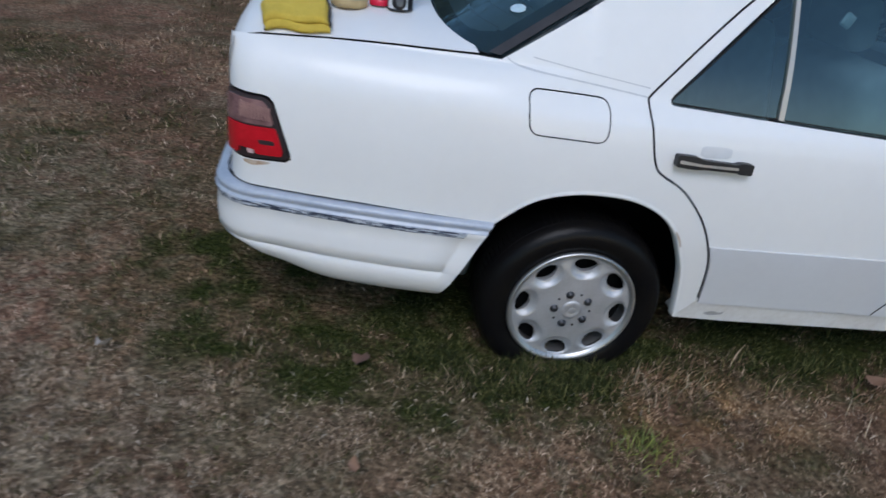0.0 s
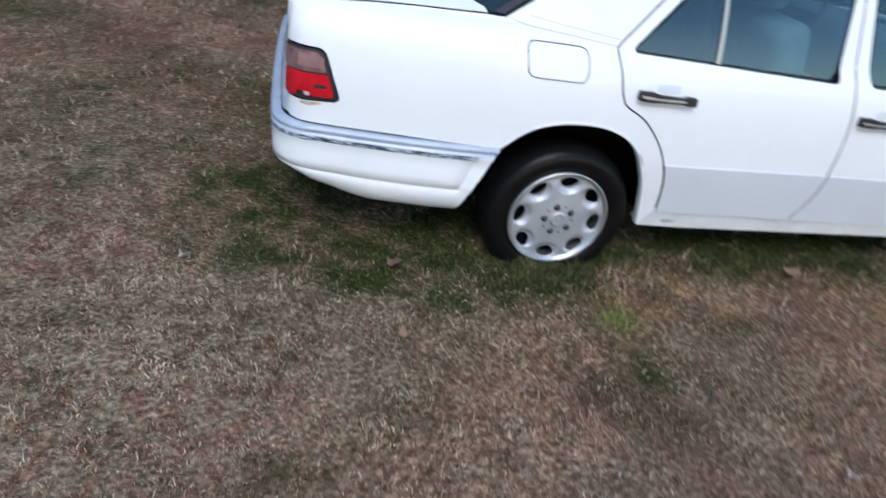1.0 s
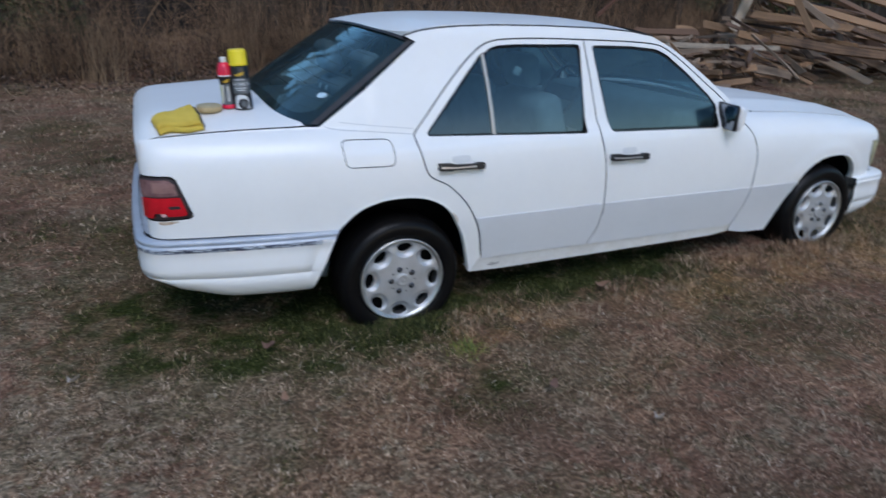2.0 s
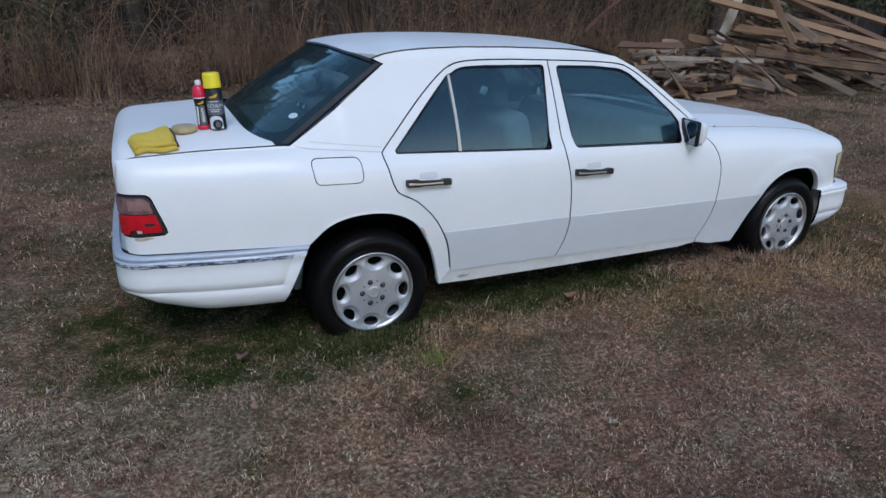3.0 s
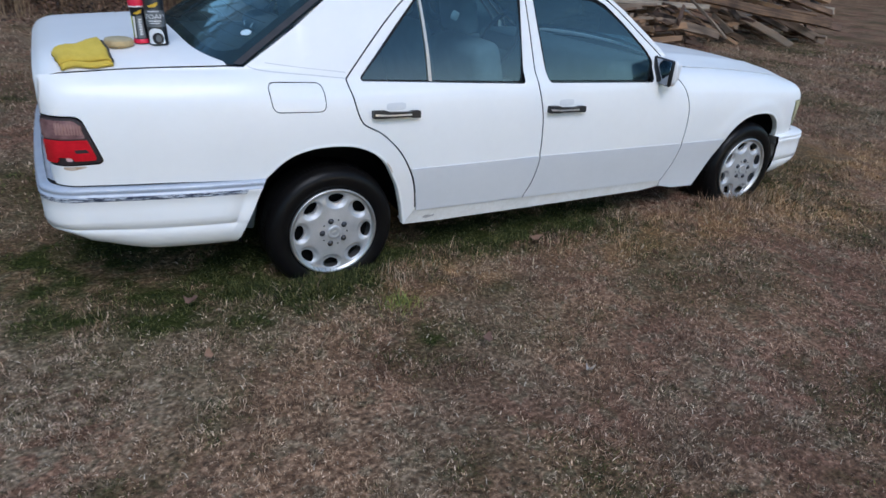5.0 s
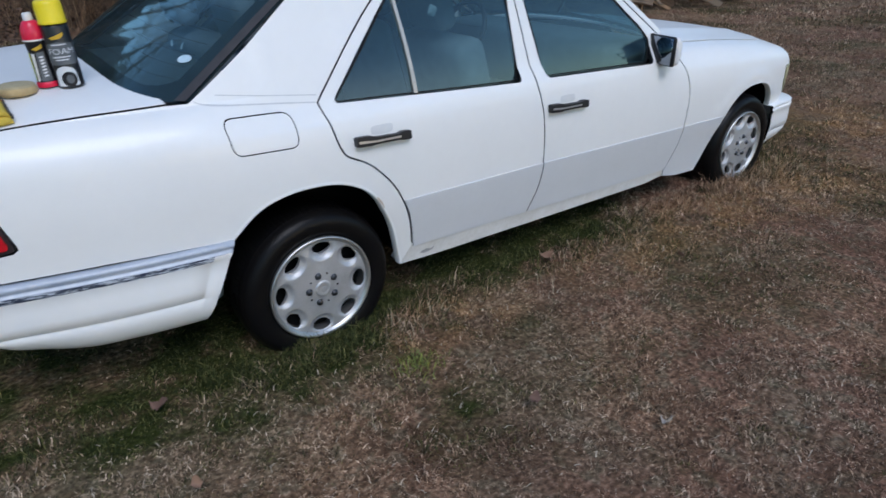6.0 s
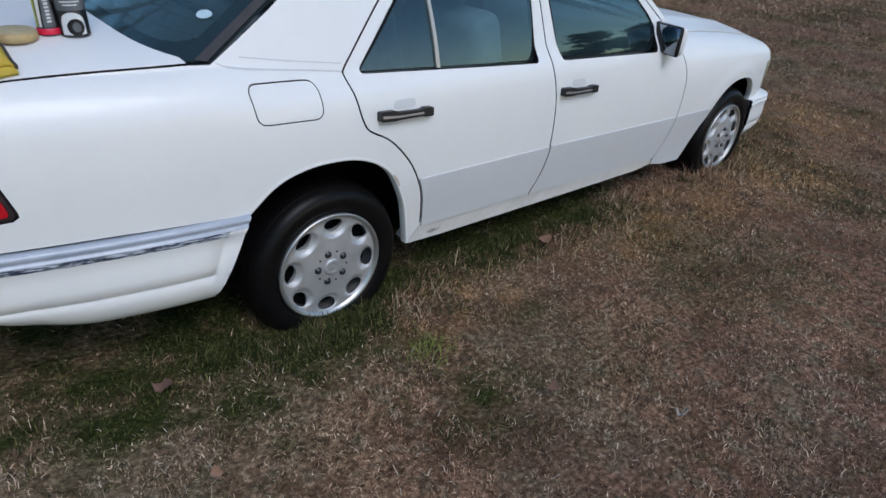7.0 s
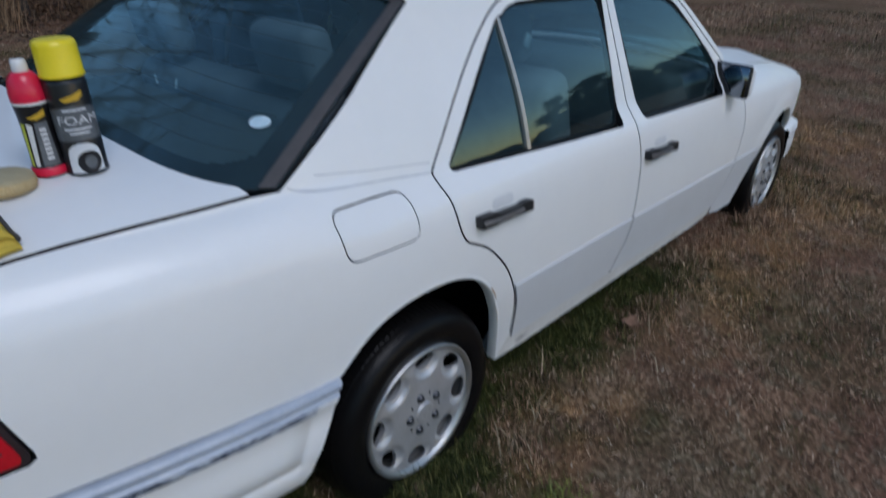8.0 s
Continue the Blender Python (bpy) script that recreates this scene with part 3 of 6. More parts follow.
def lid_z(x, y):
    x0 = min(x, -0.36)
    w = min(1.1, abs(y) / deck_edge(max(x0, -1.03)))
    z = deck_gap(x0) + 0.002 + 0.060 * (1 - w ** 5)
    if x < -0.945:
        u = min(0.999, (-0.945 - x) / 0.099)
        z -= 0.045 * (1 - math.sqrt(1 - u * u))
    return z


right = [(x, -deck_edge(x)) for x in list(np.linspace(-0.385, -0.95, 16)) + [-0.98, -1.0, -1.02, -1.036, -1.046, -1.053]]
front = [(-0.494 + 0.110 * min(1, abs(y) / 0.715) ** 8, y) for y in list(np.linspace(0, -0.50, 8)) + list(np.linspace(-0.54, -0.705, 8))]
half_loop = front + right
loop = join_loop(half_loop, [(x, -y) for x, y in half_loop[::-1]])
boot = panel("boot_lid", loop, top_surface(lid_z), PAINT, car, gap=0.007, depth=0.02, dv=0.05, edge=BLACK, ucuts=(-0.96, -0.98, -0.995, -1.01, -1.02, -1.03))

# rear face below the boot lid
verts, faces = [], []
cols, rows_z = np.linspace(-0.685, 0.685, 25), (0.50, 0.60, 0.70, 0.80, 0.90, 0.955, 0.985)
for z in rows_z:
    for y in cols:
        verts.append((-1.041 - 0.010 * (1 - (y / 0.7) ** 4) + 0.012 * max(0, z - 0.9) / 0.085, y, z - 0.0))
for i in range(len(rows_z) - 1):
    for j in range(len(cols) - 1):
        a = i * len(cols) + j
        faces.append([a, a + len(cols), a + len(cols) + 1, a + 1])
mesh_ob("rear_panel", verts, faces, PAINT, car)


def grid_sheet(name, f, nu, nv, material, parent, label="", u0=-1, u1=1, v0=0, v1=1, skip=None, thick=0.0, flip=False):
    verts, faces = [], []
    us, vs = np.linspace(u0, u1, nu), np.linspace(v0, v1, nv)
    for v in vs:
        for u in us:
            verts.append(f(u, v))
    for i in range(nv - 1):
        for j in range(nu - 1):
            a = i * nu + j
            if skip is not None and skip((us[j] + us[j + 1]) / 2, (vs[i] + vs[i + 1]) / 2):
                continue
            q = [a, a + 1, a + nu + 1, a + nu]
            faces.append(q[::-1] if flip else q)
    return mesh_ob(name, verts, faces, material, parent, label)


def rear_screen(lift):
    def f(u, v):
        yb, yt = 0.742, 0.636
        b = Vector((-0.335 - 0.150 * (1 - abs(u) ** 8), u * yb, 1.024 + 0.026 * (1 - u * u)))
        t = Vector((0.134 - 0.10 * (1 - abs(u) ** 6), u * yt, 1.345 + 0.030 * (1 - abs(u) ** 10) + 0.022 * (1 - u * u)))
        p = b.lerp(t, v)
        n = Vector((-0.6, 0.25 * u, 0.8)).normalized()
        return p + n * (lift + 0.014 * math.sin(math.pi * v) * (1 - u * u))
    return f


def screen_border(u0, v0, v1):
    """True inside a border with rounded corners."""
    mid, tall = (v0 + v1) / 2, (v1 - v0) / 2
    return lambda u, v: abs(u / u0) ** 12 + abs((v - mid) / tall) ** 12 < 1


screen = grid_sheet("rear_screen", rear_screen(-0.004), 33, 17, REARGLASS, car, "tinted rear window with smeared reflections", flip=True)
screen.visible_shadow = False
grid_sheet("screen_band", rear_screen(-0.008), 151, 101, BLACK, screen, "black band round the rear window", skip=screen_border(0.925, 0.085, 0.935))
grid_sheet("screen_moulding", rear_screen(0.004), 151, 81, GREYTRIM, screen, "dark moulding round the rear window", skip=lambda u, v: abs(u) < 0.970 and v < 0.972)
# demister lines on the rear window
for k in range(9):
    v = 0.16 + 0.085 * k
    f = rear_screen(-0.007)
    verts, faces = [], []
    for u in np.linspace(-0.9, 0.9, 25):
        for dv in (-0.0022, 0.0022):
            verts.append(f(u, v + dv))
    faces = [[2 * i, 2 * i + 2, 2 * i + 3, 2 * i + 1] for i in range(24)]
    mesh_ob("demister_line", verts, faces, mat("demister", (0.05, 0.04, 0.035), 0.6) if k == 0 else bpy.data.materials["demister"], screen)
# round sticker on the rear window; pale strips added behind it for unidentified bright marks
STICKER = mat("pale_sticker", (0.34, 0.52, 0.60), 0.5, color2=(0.62, 0.70, 0.74), scale=70)
f = rear_screen(0.002)
verts = [f(-0.882, 0.285)]
for i in range(20):
    a = 2 * math.pi * i / 20
    verts.append(f(-0.882 + 0.027 * math.cos(a), 0.285 + 0.028 * math.sin(a)))
mesh_ob("sticker", verts, [[0, 1 + i, 1 + (i + 1) % 20] for i in range(20)], STICKER, screen, "small pale round sticker on the rear window")
for x, y, z, turn in ((-0.054, 0.351, 1.04, 20), (-0.039, 0.229, 1.043, 35), (0.02, 0.162, 1.06, 60), (-0.02, -0.52, 1.05, 30)):
    verts = []
    for k in range(9):
        a = math.pi * (0.1 + 0.8 * k / 8)
        dx, dz = 0.045 * math.cos(a), 0.030 * math.sin(a)
        for w in (-0.004, 0.004):
            verts.append((x + dx * math.sin(radians(turn)) + w, y + dx * math.cos(radians(turn)), z - 0.02 + dz))
    mesh_ob("belt_guide", verts, [[2 * i, 2 * i + 2, 2 * i + 3, 2 * i + 1] for i in range(8)], STICKER, car, "pale curved strip added above the parcel shelf for a bright mark")


def windscreen(lift):
    def f(u, v):
        b = Vector((2.015 + 0.13 * (1 - u * u), u * 0.735, 0.975 + 0.035 * (1 - u * u)))
        t = Vector((1.45 + 0.07 * (1 - u * u), u * 0.640, 1.362 + 0.030 * (1 - abs(u) ** 2.2)))
        n = Vector((0.6, 0.2 * u, 0.8)).normalized()
        return b.lerp(t, v) + n * (lift + 0.025 * math.sin(math.pi * v) * (1 - u ** 4))
    return f


ws = grid_sheet("windscreen", windscreen(-0.004), 25, 13, GLASS, car, flip=True)
ws.visible_shadow = False
grid_sheet("windscreen_band", windscreen(0.003), 61, 41, BLACK, ws, "black seal round the windscreen", skip=screen_border(0.955, 0.04, 0.95), flip=True)


def wing_edge(x):
    return 1.027 - wing_drop(x)


def bonnet_z(x, y):
    e = half(x, wing_edge(x))
    w = min(1.0, abs(y) / max(0.05, e))
    z = wing_edge(x) + 0.048 * (1 - w ** 3) + 0.010 * math.exp(-((w - 0.70) / 0.10) ** 2)
    if x > 3.30:
        z -= 0.6 * (x - 3.30) ** 2
    return z


xs = list(np.linspace(2.06, 3.40, 26))
right = [(x, -(half(x, wing_edge(x)) - 0.003)) for x in xs]
rear = [(2.06 + 0.14 * (1 - (y / 0.72) ** 2), y) for y in np.linspace(0, -0.68, 8)]
front = [(3.43 + 0.06 * (1 - (y / 0.6) ** 2), y) for y in np.linspace(-0.55, 0, 6)]
half_loop = rear + right + front
loop = join_loop(half_loop, [(x, -y) for x, y in half_loop[::-1]])
panel("bonnet", loop, top_surface(bonnet_z), PAINT, car, gap=0.001, depth=0.02, dv=0.04)
# cowl under the windscreen
verts, faces = [], []
for y in np.linspace(-0.73, 0.73, 21):
    k = 1 - (y / 0.735) ** 2
    verts += [(2.0 + 0.13 * k, y, 0.96 + 0.03 * k), (2.10 + 0.13 * k, y, 0.95 + 0.03 * k)]
faces = [[2 * i, 2 * i + 1, 2 * i + 3, 2 * i + 2] for i in range(20)]
mesh_ob("cowl", verts, faces, BLACK, car)
# wiper arm end beside the mirror
bm = soft_box((0.13, 0.016, 0.012), (2.06, -0.70, 0.985), 0.004, 2, (0, 18, 12))
part("wiper_arm", bm, TRIM, car, "black wiper arm")

# nose: grille, headlights
GRILLE = mat("dark_grille", (0.03, 0.03, 0.03), 0.4, vary=0.3, scale=30)
LAMP = mat("yellowed_headlight_lens", (0.62, 0.58, 0.36), 0.22, color2=(0.46, 0.42, 0.24), scale=20, coat=0.5)
part("grille", soft_box((0.06, 0.62, 0.26), (3.44, 0, 0.63), 0.02), GRILLE, car)
for k in range(5):
    part("grille_bar", soft_box((0.012, 0.60, 0.012), (3.475, 0, 0.54 + 0.045 * k), 0.003), CHROME, bpy.data.objects["grille"])
for s in (-1, 1):
    lamp_loop = round_loop([(3.239, 0.710), (3.412, 0.722), (3.412, 0.530), (3.297, 0.537), (3.259, 0.60)], 0.015, 3)
    panel("headlight", lamp_loop, side(s, 0.004), LAMP, car, gap=0.003, depth=0.03, label="yellowed plastic headlight", ucuts=FCUTS)
    part("headlight_face", soft_box((0.05, 0.36, 0.19), (3.425, s * 0.45, 0.622), 0.02), LAMP, car, "yellowed plastic headlight")

# ---- bumpers ----
BUMPER_ROWS = (  # height, how far it stands proud, material
    (0.598, -0.055, 1), (0.596, 0.008, 1), (0.591, 0.017, 1), (0.581, 0.019, 1), (0.577, 0.015, 1), (0.569, 0.015, 1), (0.567, 0.021, 1), (0.563, 0.022, 2), (0.545, 0.018, 2),
    (0.541, 0.016, 0), (0.504, 0.018, 0), (0.464, 0.018, 0), (0.429, 0.0155, 0), (0.425, 0.0095, 0), (0.421, 0.0125, 0), (0.384, 0.007, 0), (0.350, -0.008, 0), (0.325, -0.030, 0), (0.307, -0.066, 0), (0.299, -0.13, 0))


def bumper_plan(rear):
    """Plan line from the wheel opening round the corner to the middle: x, half width, outward direction."""
    pts = []
    if rear:
        for x in [-0.30, -0.350, -0.357, -0.364] + list(np.linspace(-0.426, -0.93, 13)):
            pts.append((x, half(x, 0.6)))
        r, cx, cy = 0.14, -0.94, half(-0.93, 0.6) - 0.143
        for a in np.linspace(8, 82, 11):
            pts.append((cx - r * math.sin(radians(a)), cy + r * math.cos(radians(a))))
        for y in np.linspace(0.52, 0.0, 8):
            pts.append((-1.083 - 0.012 * (1 - (y / 0.6) ** 2), y))
    else:
        for x in np.linspace(3.109, 3.34, 8):
            pts.append((x, half(min(x, FRONT_X), 0.6) - 0.02 * max(0, x - FRONT_X)))
        r, cx, cy = 0.16, 3.35, half(FRONT_X, 0.6) - 0.167
        for a in np.linspace(8, 82, 11):
            pts.append((cx + r * math.sin(radians(a)), cy + r * math.cos(radians(a))))
        for y in np.linspace(0.52, 0.0, 8):
            pts.append((3.52 + 0.08 * (1 - (y / 0.6) ** 2), y))
    return pts


def bumper(rear):
    plan = bumper_plan(rear)
    rows = BUMPER_ROWS if rear else tuple((z - 0.108, d, 0) for z, d, m in BUMPER_ROWS)
    sgn = -1 if rear else 1
    verts, faces, idx = [], [], []
    full = plan + [(x, -y) for x, y in plan[-2::-1]]
    n, k = len(full), len(rows)
    for i, (x, y) in enumerate(full):
        a, b = full[max(0, i - 1)], full[min(n - 1, i + 1)]
        t = Vector((b[0] - a[0], b[1] - a[1])).normalized()
        out = Vector((-t.y, t.x)) if rear else Vector((t.y, -t.x))
        if out.dot(Vector((x - (-0.4 if rear else 3.0), y))) < 0:
            out = -out
        j = min(i, n - 1 - i)
        for z, d, m in rows:
            top = rows[0][0]
            near = max(0.0, 1 + (x + 0.30) / 0.588) if rear else max(0.0, 1 - j / 7)
            slant = (top - z) * 0.46 * near * sgn if rear else (top - z) * 0.05 * near
            # the underside lifts a little round the corner
            rise = 0.10 * ease(10, 23, j) * max(0.0, (0.44 - z) / 0.145) if rear else 0.10 * ease(3, 12, j) * max(0.0, (0.32 - z) / 0.178)
            # the crease under the strip turns up along the wheel end
            if rear and j == 2 and 0.424 < z < 0.543:
                d -= 0.0055
            elif rear and j < 2 and 0.423 < z < 0.427:
                d += 0.005
            verts.append((x + out.x * d + slant, y + out.y * d, z + rise))
    for i in range(n - 1):
        for j in range(k - 1):
            q = [i * k + j, i * k + j + 1, (i + 1) * k + j + 1, (i + 1) * k + j]
            faces.append(q[::-1] if not rear else q)
            m = rows[j][2] if rows[j][2] == rows[j + 1][2] else min(rows[j][2], rows[j + 1][2])
            side_i = min(i, n - 2 - i)
            if rear and m == 2 and side_i < 2:
                m = 0
            idx.append(m if rear else 0)
    ob = mesh_ob("rear_bumper" if rear else "front_bumper", verts, faces, [PAINT, STRIP, SCUFF], car,
                 "white rear bumper with a scuffed blue-grey strip" if rear else "white front bumper", mat_index=idx)
    # closed ends towards the wheels; the front ones are painted dark as shade
    for e in (0, n - 1):
        x, y = full[e]
        ring = [verts[e * k + j] for j in range(k)]
        inner = [(p[0] + (0.0 if rear else 0.012), p[1] - math.copysign(0.05 if rear else 0.022, p[1]), p[2]) for p in ring]
        mesh_ob("bumper_end", ring + inner, [[j, j + 1, k + j + 1, k + j] for j in range(k - 1)], PAINT if rear else DARK, ob, smooth=False)
    return ob


rb, fb = bumper(True), bumper(False)
# black strip standing in for the shadow line between the bumper and the body
verts = []
joint = bumper_plan(True)
joint = joint + [(x, -y) for x, y in joint[-2::-1]]
for x, y in joint:
    verts += [(x * 0.99 + 0.004, y * 0.985, 0.585), (x * 0.99 + 0.004, y * 0.985, 0.612)]
mesh_ob("bumper_joint", verts, [[2 * i, 2 * i + 2, 2 * i + 3, 2 * i + 1] for i in range(len(joint) - 1)], BLACK, rb)
# ---- tail lights ----
RED = mat("red_lens", (0.66, 0.010, 0.022), 0.14, color2=(0.36, 0.005, 0.010), scale=18, coat=0.6)
SMOKE = mat("smoked_clear_lens", (0.30, 0.17, 0.16), 0.16, color2=(0.10, 0.045, 0.05), scale=22, coat=0.6)
CLEARL = mat("clear_ribbed_lens", (0.38, 0.22, 0.19), 0.2, color2=(0.24, 0.13, 0.12), scale=30, coat=0.6)
LRIM = mat("dark_lamp_rim", (0.035, 0.025, 0.027), 0.4, vary=0.3, scale=30)
RUST = mat("rust_stain", (0.36, 0.20, 0.09), 0.85, color2=(0.66, 0.60, 0.52), scale=40, bump=0.3)
for s in (-1, 1):
    base = panel("tail_light", round_loop([(-1.0465, 0.860), (-0.938, 0.860), (-0.916, 0.842), (-0.874, 0.712), (-0.878, 0.694), (-0.985, 0.685), (-1.0465, 0.685)], 0.012, 3),
                 side(s, 0.003), LRIM, car, gap=0.002, depth=0.03, label="dark-rimmed rear lamp with smoked and red lenses", ucuts=CORNER_CUTS)
    panel("smoked_lens", round_loop([(-1.040, 0.850), (-0.945, 0.850), (-0.930, 0.838), (-0.912, 0.787), (-1.040, 0.783)], 0.012, 3), side(s, 0.010), SMOKE, base, gap=0, depth=0.012, ucuts=CORNER_CUTS)
    for k in range(9):
        x0 = -1.0 + 0.009 * k
        panel("lens_rib", [(x0, 0.842 - 0.001 * k), (x0 + 0.0065, 0.842 - 0.001 * k), (x0 + 0.0065, 0.800), (x0, 0.800)], side(s, 0.0125), CLEARL, base, gap=0, depth=0.003, du=0.2, dv=0.1)
    panel("dark_cell", round_loop([(-0.955, 0.745), (-0.915, 0.747), (-0.908, 0.735), (-0.950, 0.733)], 0.004, 2), side(s, 0.0108), LRIM, base, gap=0, depth=0.002)
    panel("red_lens", round_loop([(-1.040, 0.777), (-0.909, 0.781), (-0.888, 0.716), (-0.892, 0.706), (-0.96, 0.703), (-0.965, 0.716), (-1.005, 0.716), (-1.01, 0.694), (-1.040, 0.694)], 0.006, 3), side(s, 0.010), RED, base, gap=0, depth=0.012, ucuts=CORNER_CUTS)
    panel("broken_lens_chip", round_loop([(-0.985, 0.716), (-0.968, 0.716), (-0.966, 0.703), (-0.982, 0.702)], 0.003, 2), side(s, 0.0085), mat("chip", (0.65, 0.42, 0.40), 0.4), base, gap=0, depth=0.004)
    panel("rust_patch", round_loop([(-1.0, 0.678), (-0.93, 0.682), (-0.925, 0.676), (-0.975, 0.664), (-1.0, 0.668)], 0.006, 3), side(s, 0.0012), RUST, base, gap=0, depth=0.0, label="rust stain on the paint below the lamp", ucuts=CORNER_CUTS)

# ---- seams at the foot of the C-pillar ----
SEAM = mat("shallow_seam", (0.63, 0.63, 0.63), 0.45, vary=0.2, scale=40)
for s in (-1, 1):
    for line, w in (([(-0.318, 1.024), (-0.283, 1.010), (-0.142, 0.994), (0.070, 0.970)], 0.0022), ([(-0.250, 1.034), (-0.1, 1.014), (0.078, 0.992)], 0.0016)):
        pts = curve(line, 6)
        verts = []
        for x, z in pts:
            for dz in (-w, w):
                p, n = side(s, 0.0006)(x, z + dz)
                verts.append(p)
        mesh_ob("pillar_seam", verts, [[2 * i, 2 * i + 2, 2 * i + 3, 2 * i + 1] for i in range(len(pts) - 1)], SEAM, car)

# rust on the rear wheel lip and a grey scuff at the rear end of the sill
SMUDGE = mat("grey_scuff", (0.42, 0.41, 0.40), 0.6, color2=(0.20, 0.19, 0.18), scale=30)
panel("lip_rust", round_loop([(0.236, 0.610), (0.240, 0.613), (0.260, 0.586), (0.270, 0.562), (0.266, 0.560), (0.254, 0.584)], 0.003, 2), side(-1, 0.0048), RUST, car, gap=0, depth=0.0, label="brown rust along the wheel lip")
panel("sill_scuff", round_loop([(0.455, 0.296), (0.485, 0.306), (0.510, 0.300), (0.530, 0.306), (0.522, 0.292), (0.480, 0.286)], 0.004, 2), side(-1, 0.0020), SMUDGE, car, gap=0, depth=0.0, label="grey scuff on the sill")

# ---- mirrors ----
for s in (-1, 1):
    turn = Matrix.Translation((1.872, s * 0.858, 0.958)) @ Matrix.Rotation(s * radians(8), 4, "Z")
    bm = soft_box((0.075, 0.176, 0.138), (0.030, 0, 0), 0.030, 4)
    for v in bm.verts:
        if v.co.x > 0.03:
            v.co.z *= 0.72
            v.co.y *= 0.80
    bmesh.ops.transform(bm, matrix=turn, verts=bm.verts)
    housing = part("door_mirror", bm, PAINT, car, "white mirror housing with a dark face")
    bm = soft_box((0.020, 0.176, 0.136), (-0.010, 0, 0), 0.012, 3)
    bmesh.ops.transform(bm, matrix=turn, verts=bm.verts)
    part("mirror_frame", bm, TRIM, housing)
    bm = soft_box((0.004, 0.164, 0.124), (-0.021, 0, 0), 0.0018, 1)
    bmesh.ops.transform(bm, matrix=turn @ Matrix.Rotation(s * radians(3), 4, "Z"), verts=bm.verts)
    part("mirror_glass", bm, MIRROR, housing, "mirror glass")
    panel("mirror_base", round_loop([(1.862, 1.030), (1.905, 0.985), (1.915, 0.900), (1.836, 0.900)], 0.010, 3), side(s, 0.016), TRIM, housing, gap=0, depth=0.03, label="black triangular mirror mount")

# ---- wheels ----
HOLES = 8


def wheel_face(x, z):
    """Height of the alloy face towards the outside, in the wheel's own plane."""
    def hgt(x, z):
        r = math.hypot(x, z)
        f = 0.012 + 0.007 * math.exp(-(r / 0.085) ** 2) - 0.004 * math.exp(-((r - 0.175) / 0.02) ** 2)
        for k in range(HOLES):
            a = 2 * math.pi * (k - 0.11) / HOLES
            dx, dz = x - 0.154 * math.cos(a), z - 0.154 * math.sin(a)
            rad, tan = dx * math.cos(a) + dz * math.sin(a), -dx * math.sin(a) + dz * math.cos(a)
            f -= 0.013 * math.exp(-(((rad + 0.006) / 0.0315) ** 2 + (tan / 0.0430) ** 2) ** 3.5)
        return f
    e = 0.001
    n = Vector((-(hgt(x + e, z) - hgt(x - e, z)) / (2 * e), -1, -(hgt(x, z + e) - hgt(x, z - e)) / (2 * e)))
    n = Vector((n.x, -1, n.z)).normalized()
    return Vector((x, -hgt(x, z), z)), n


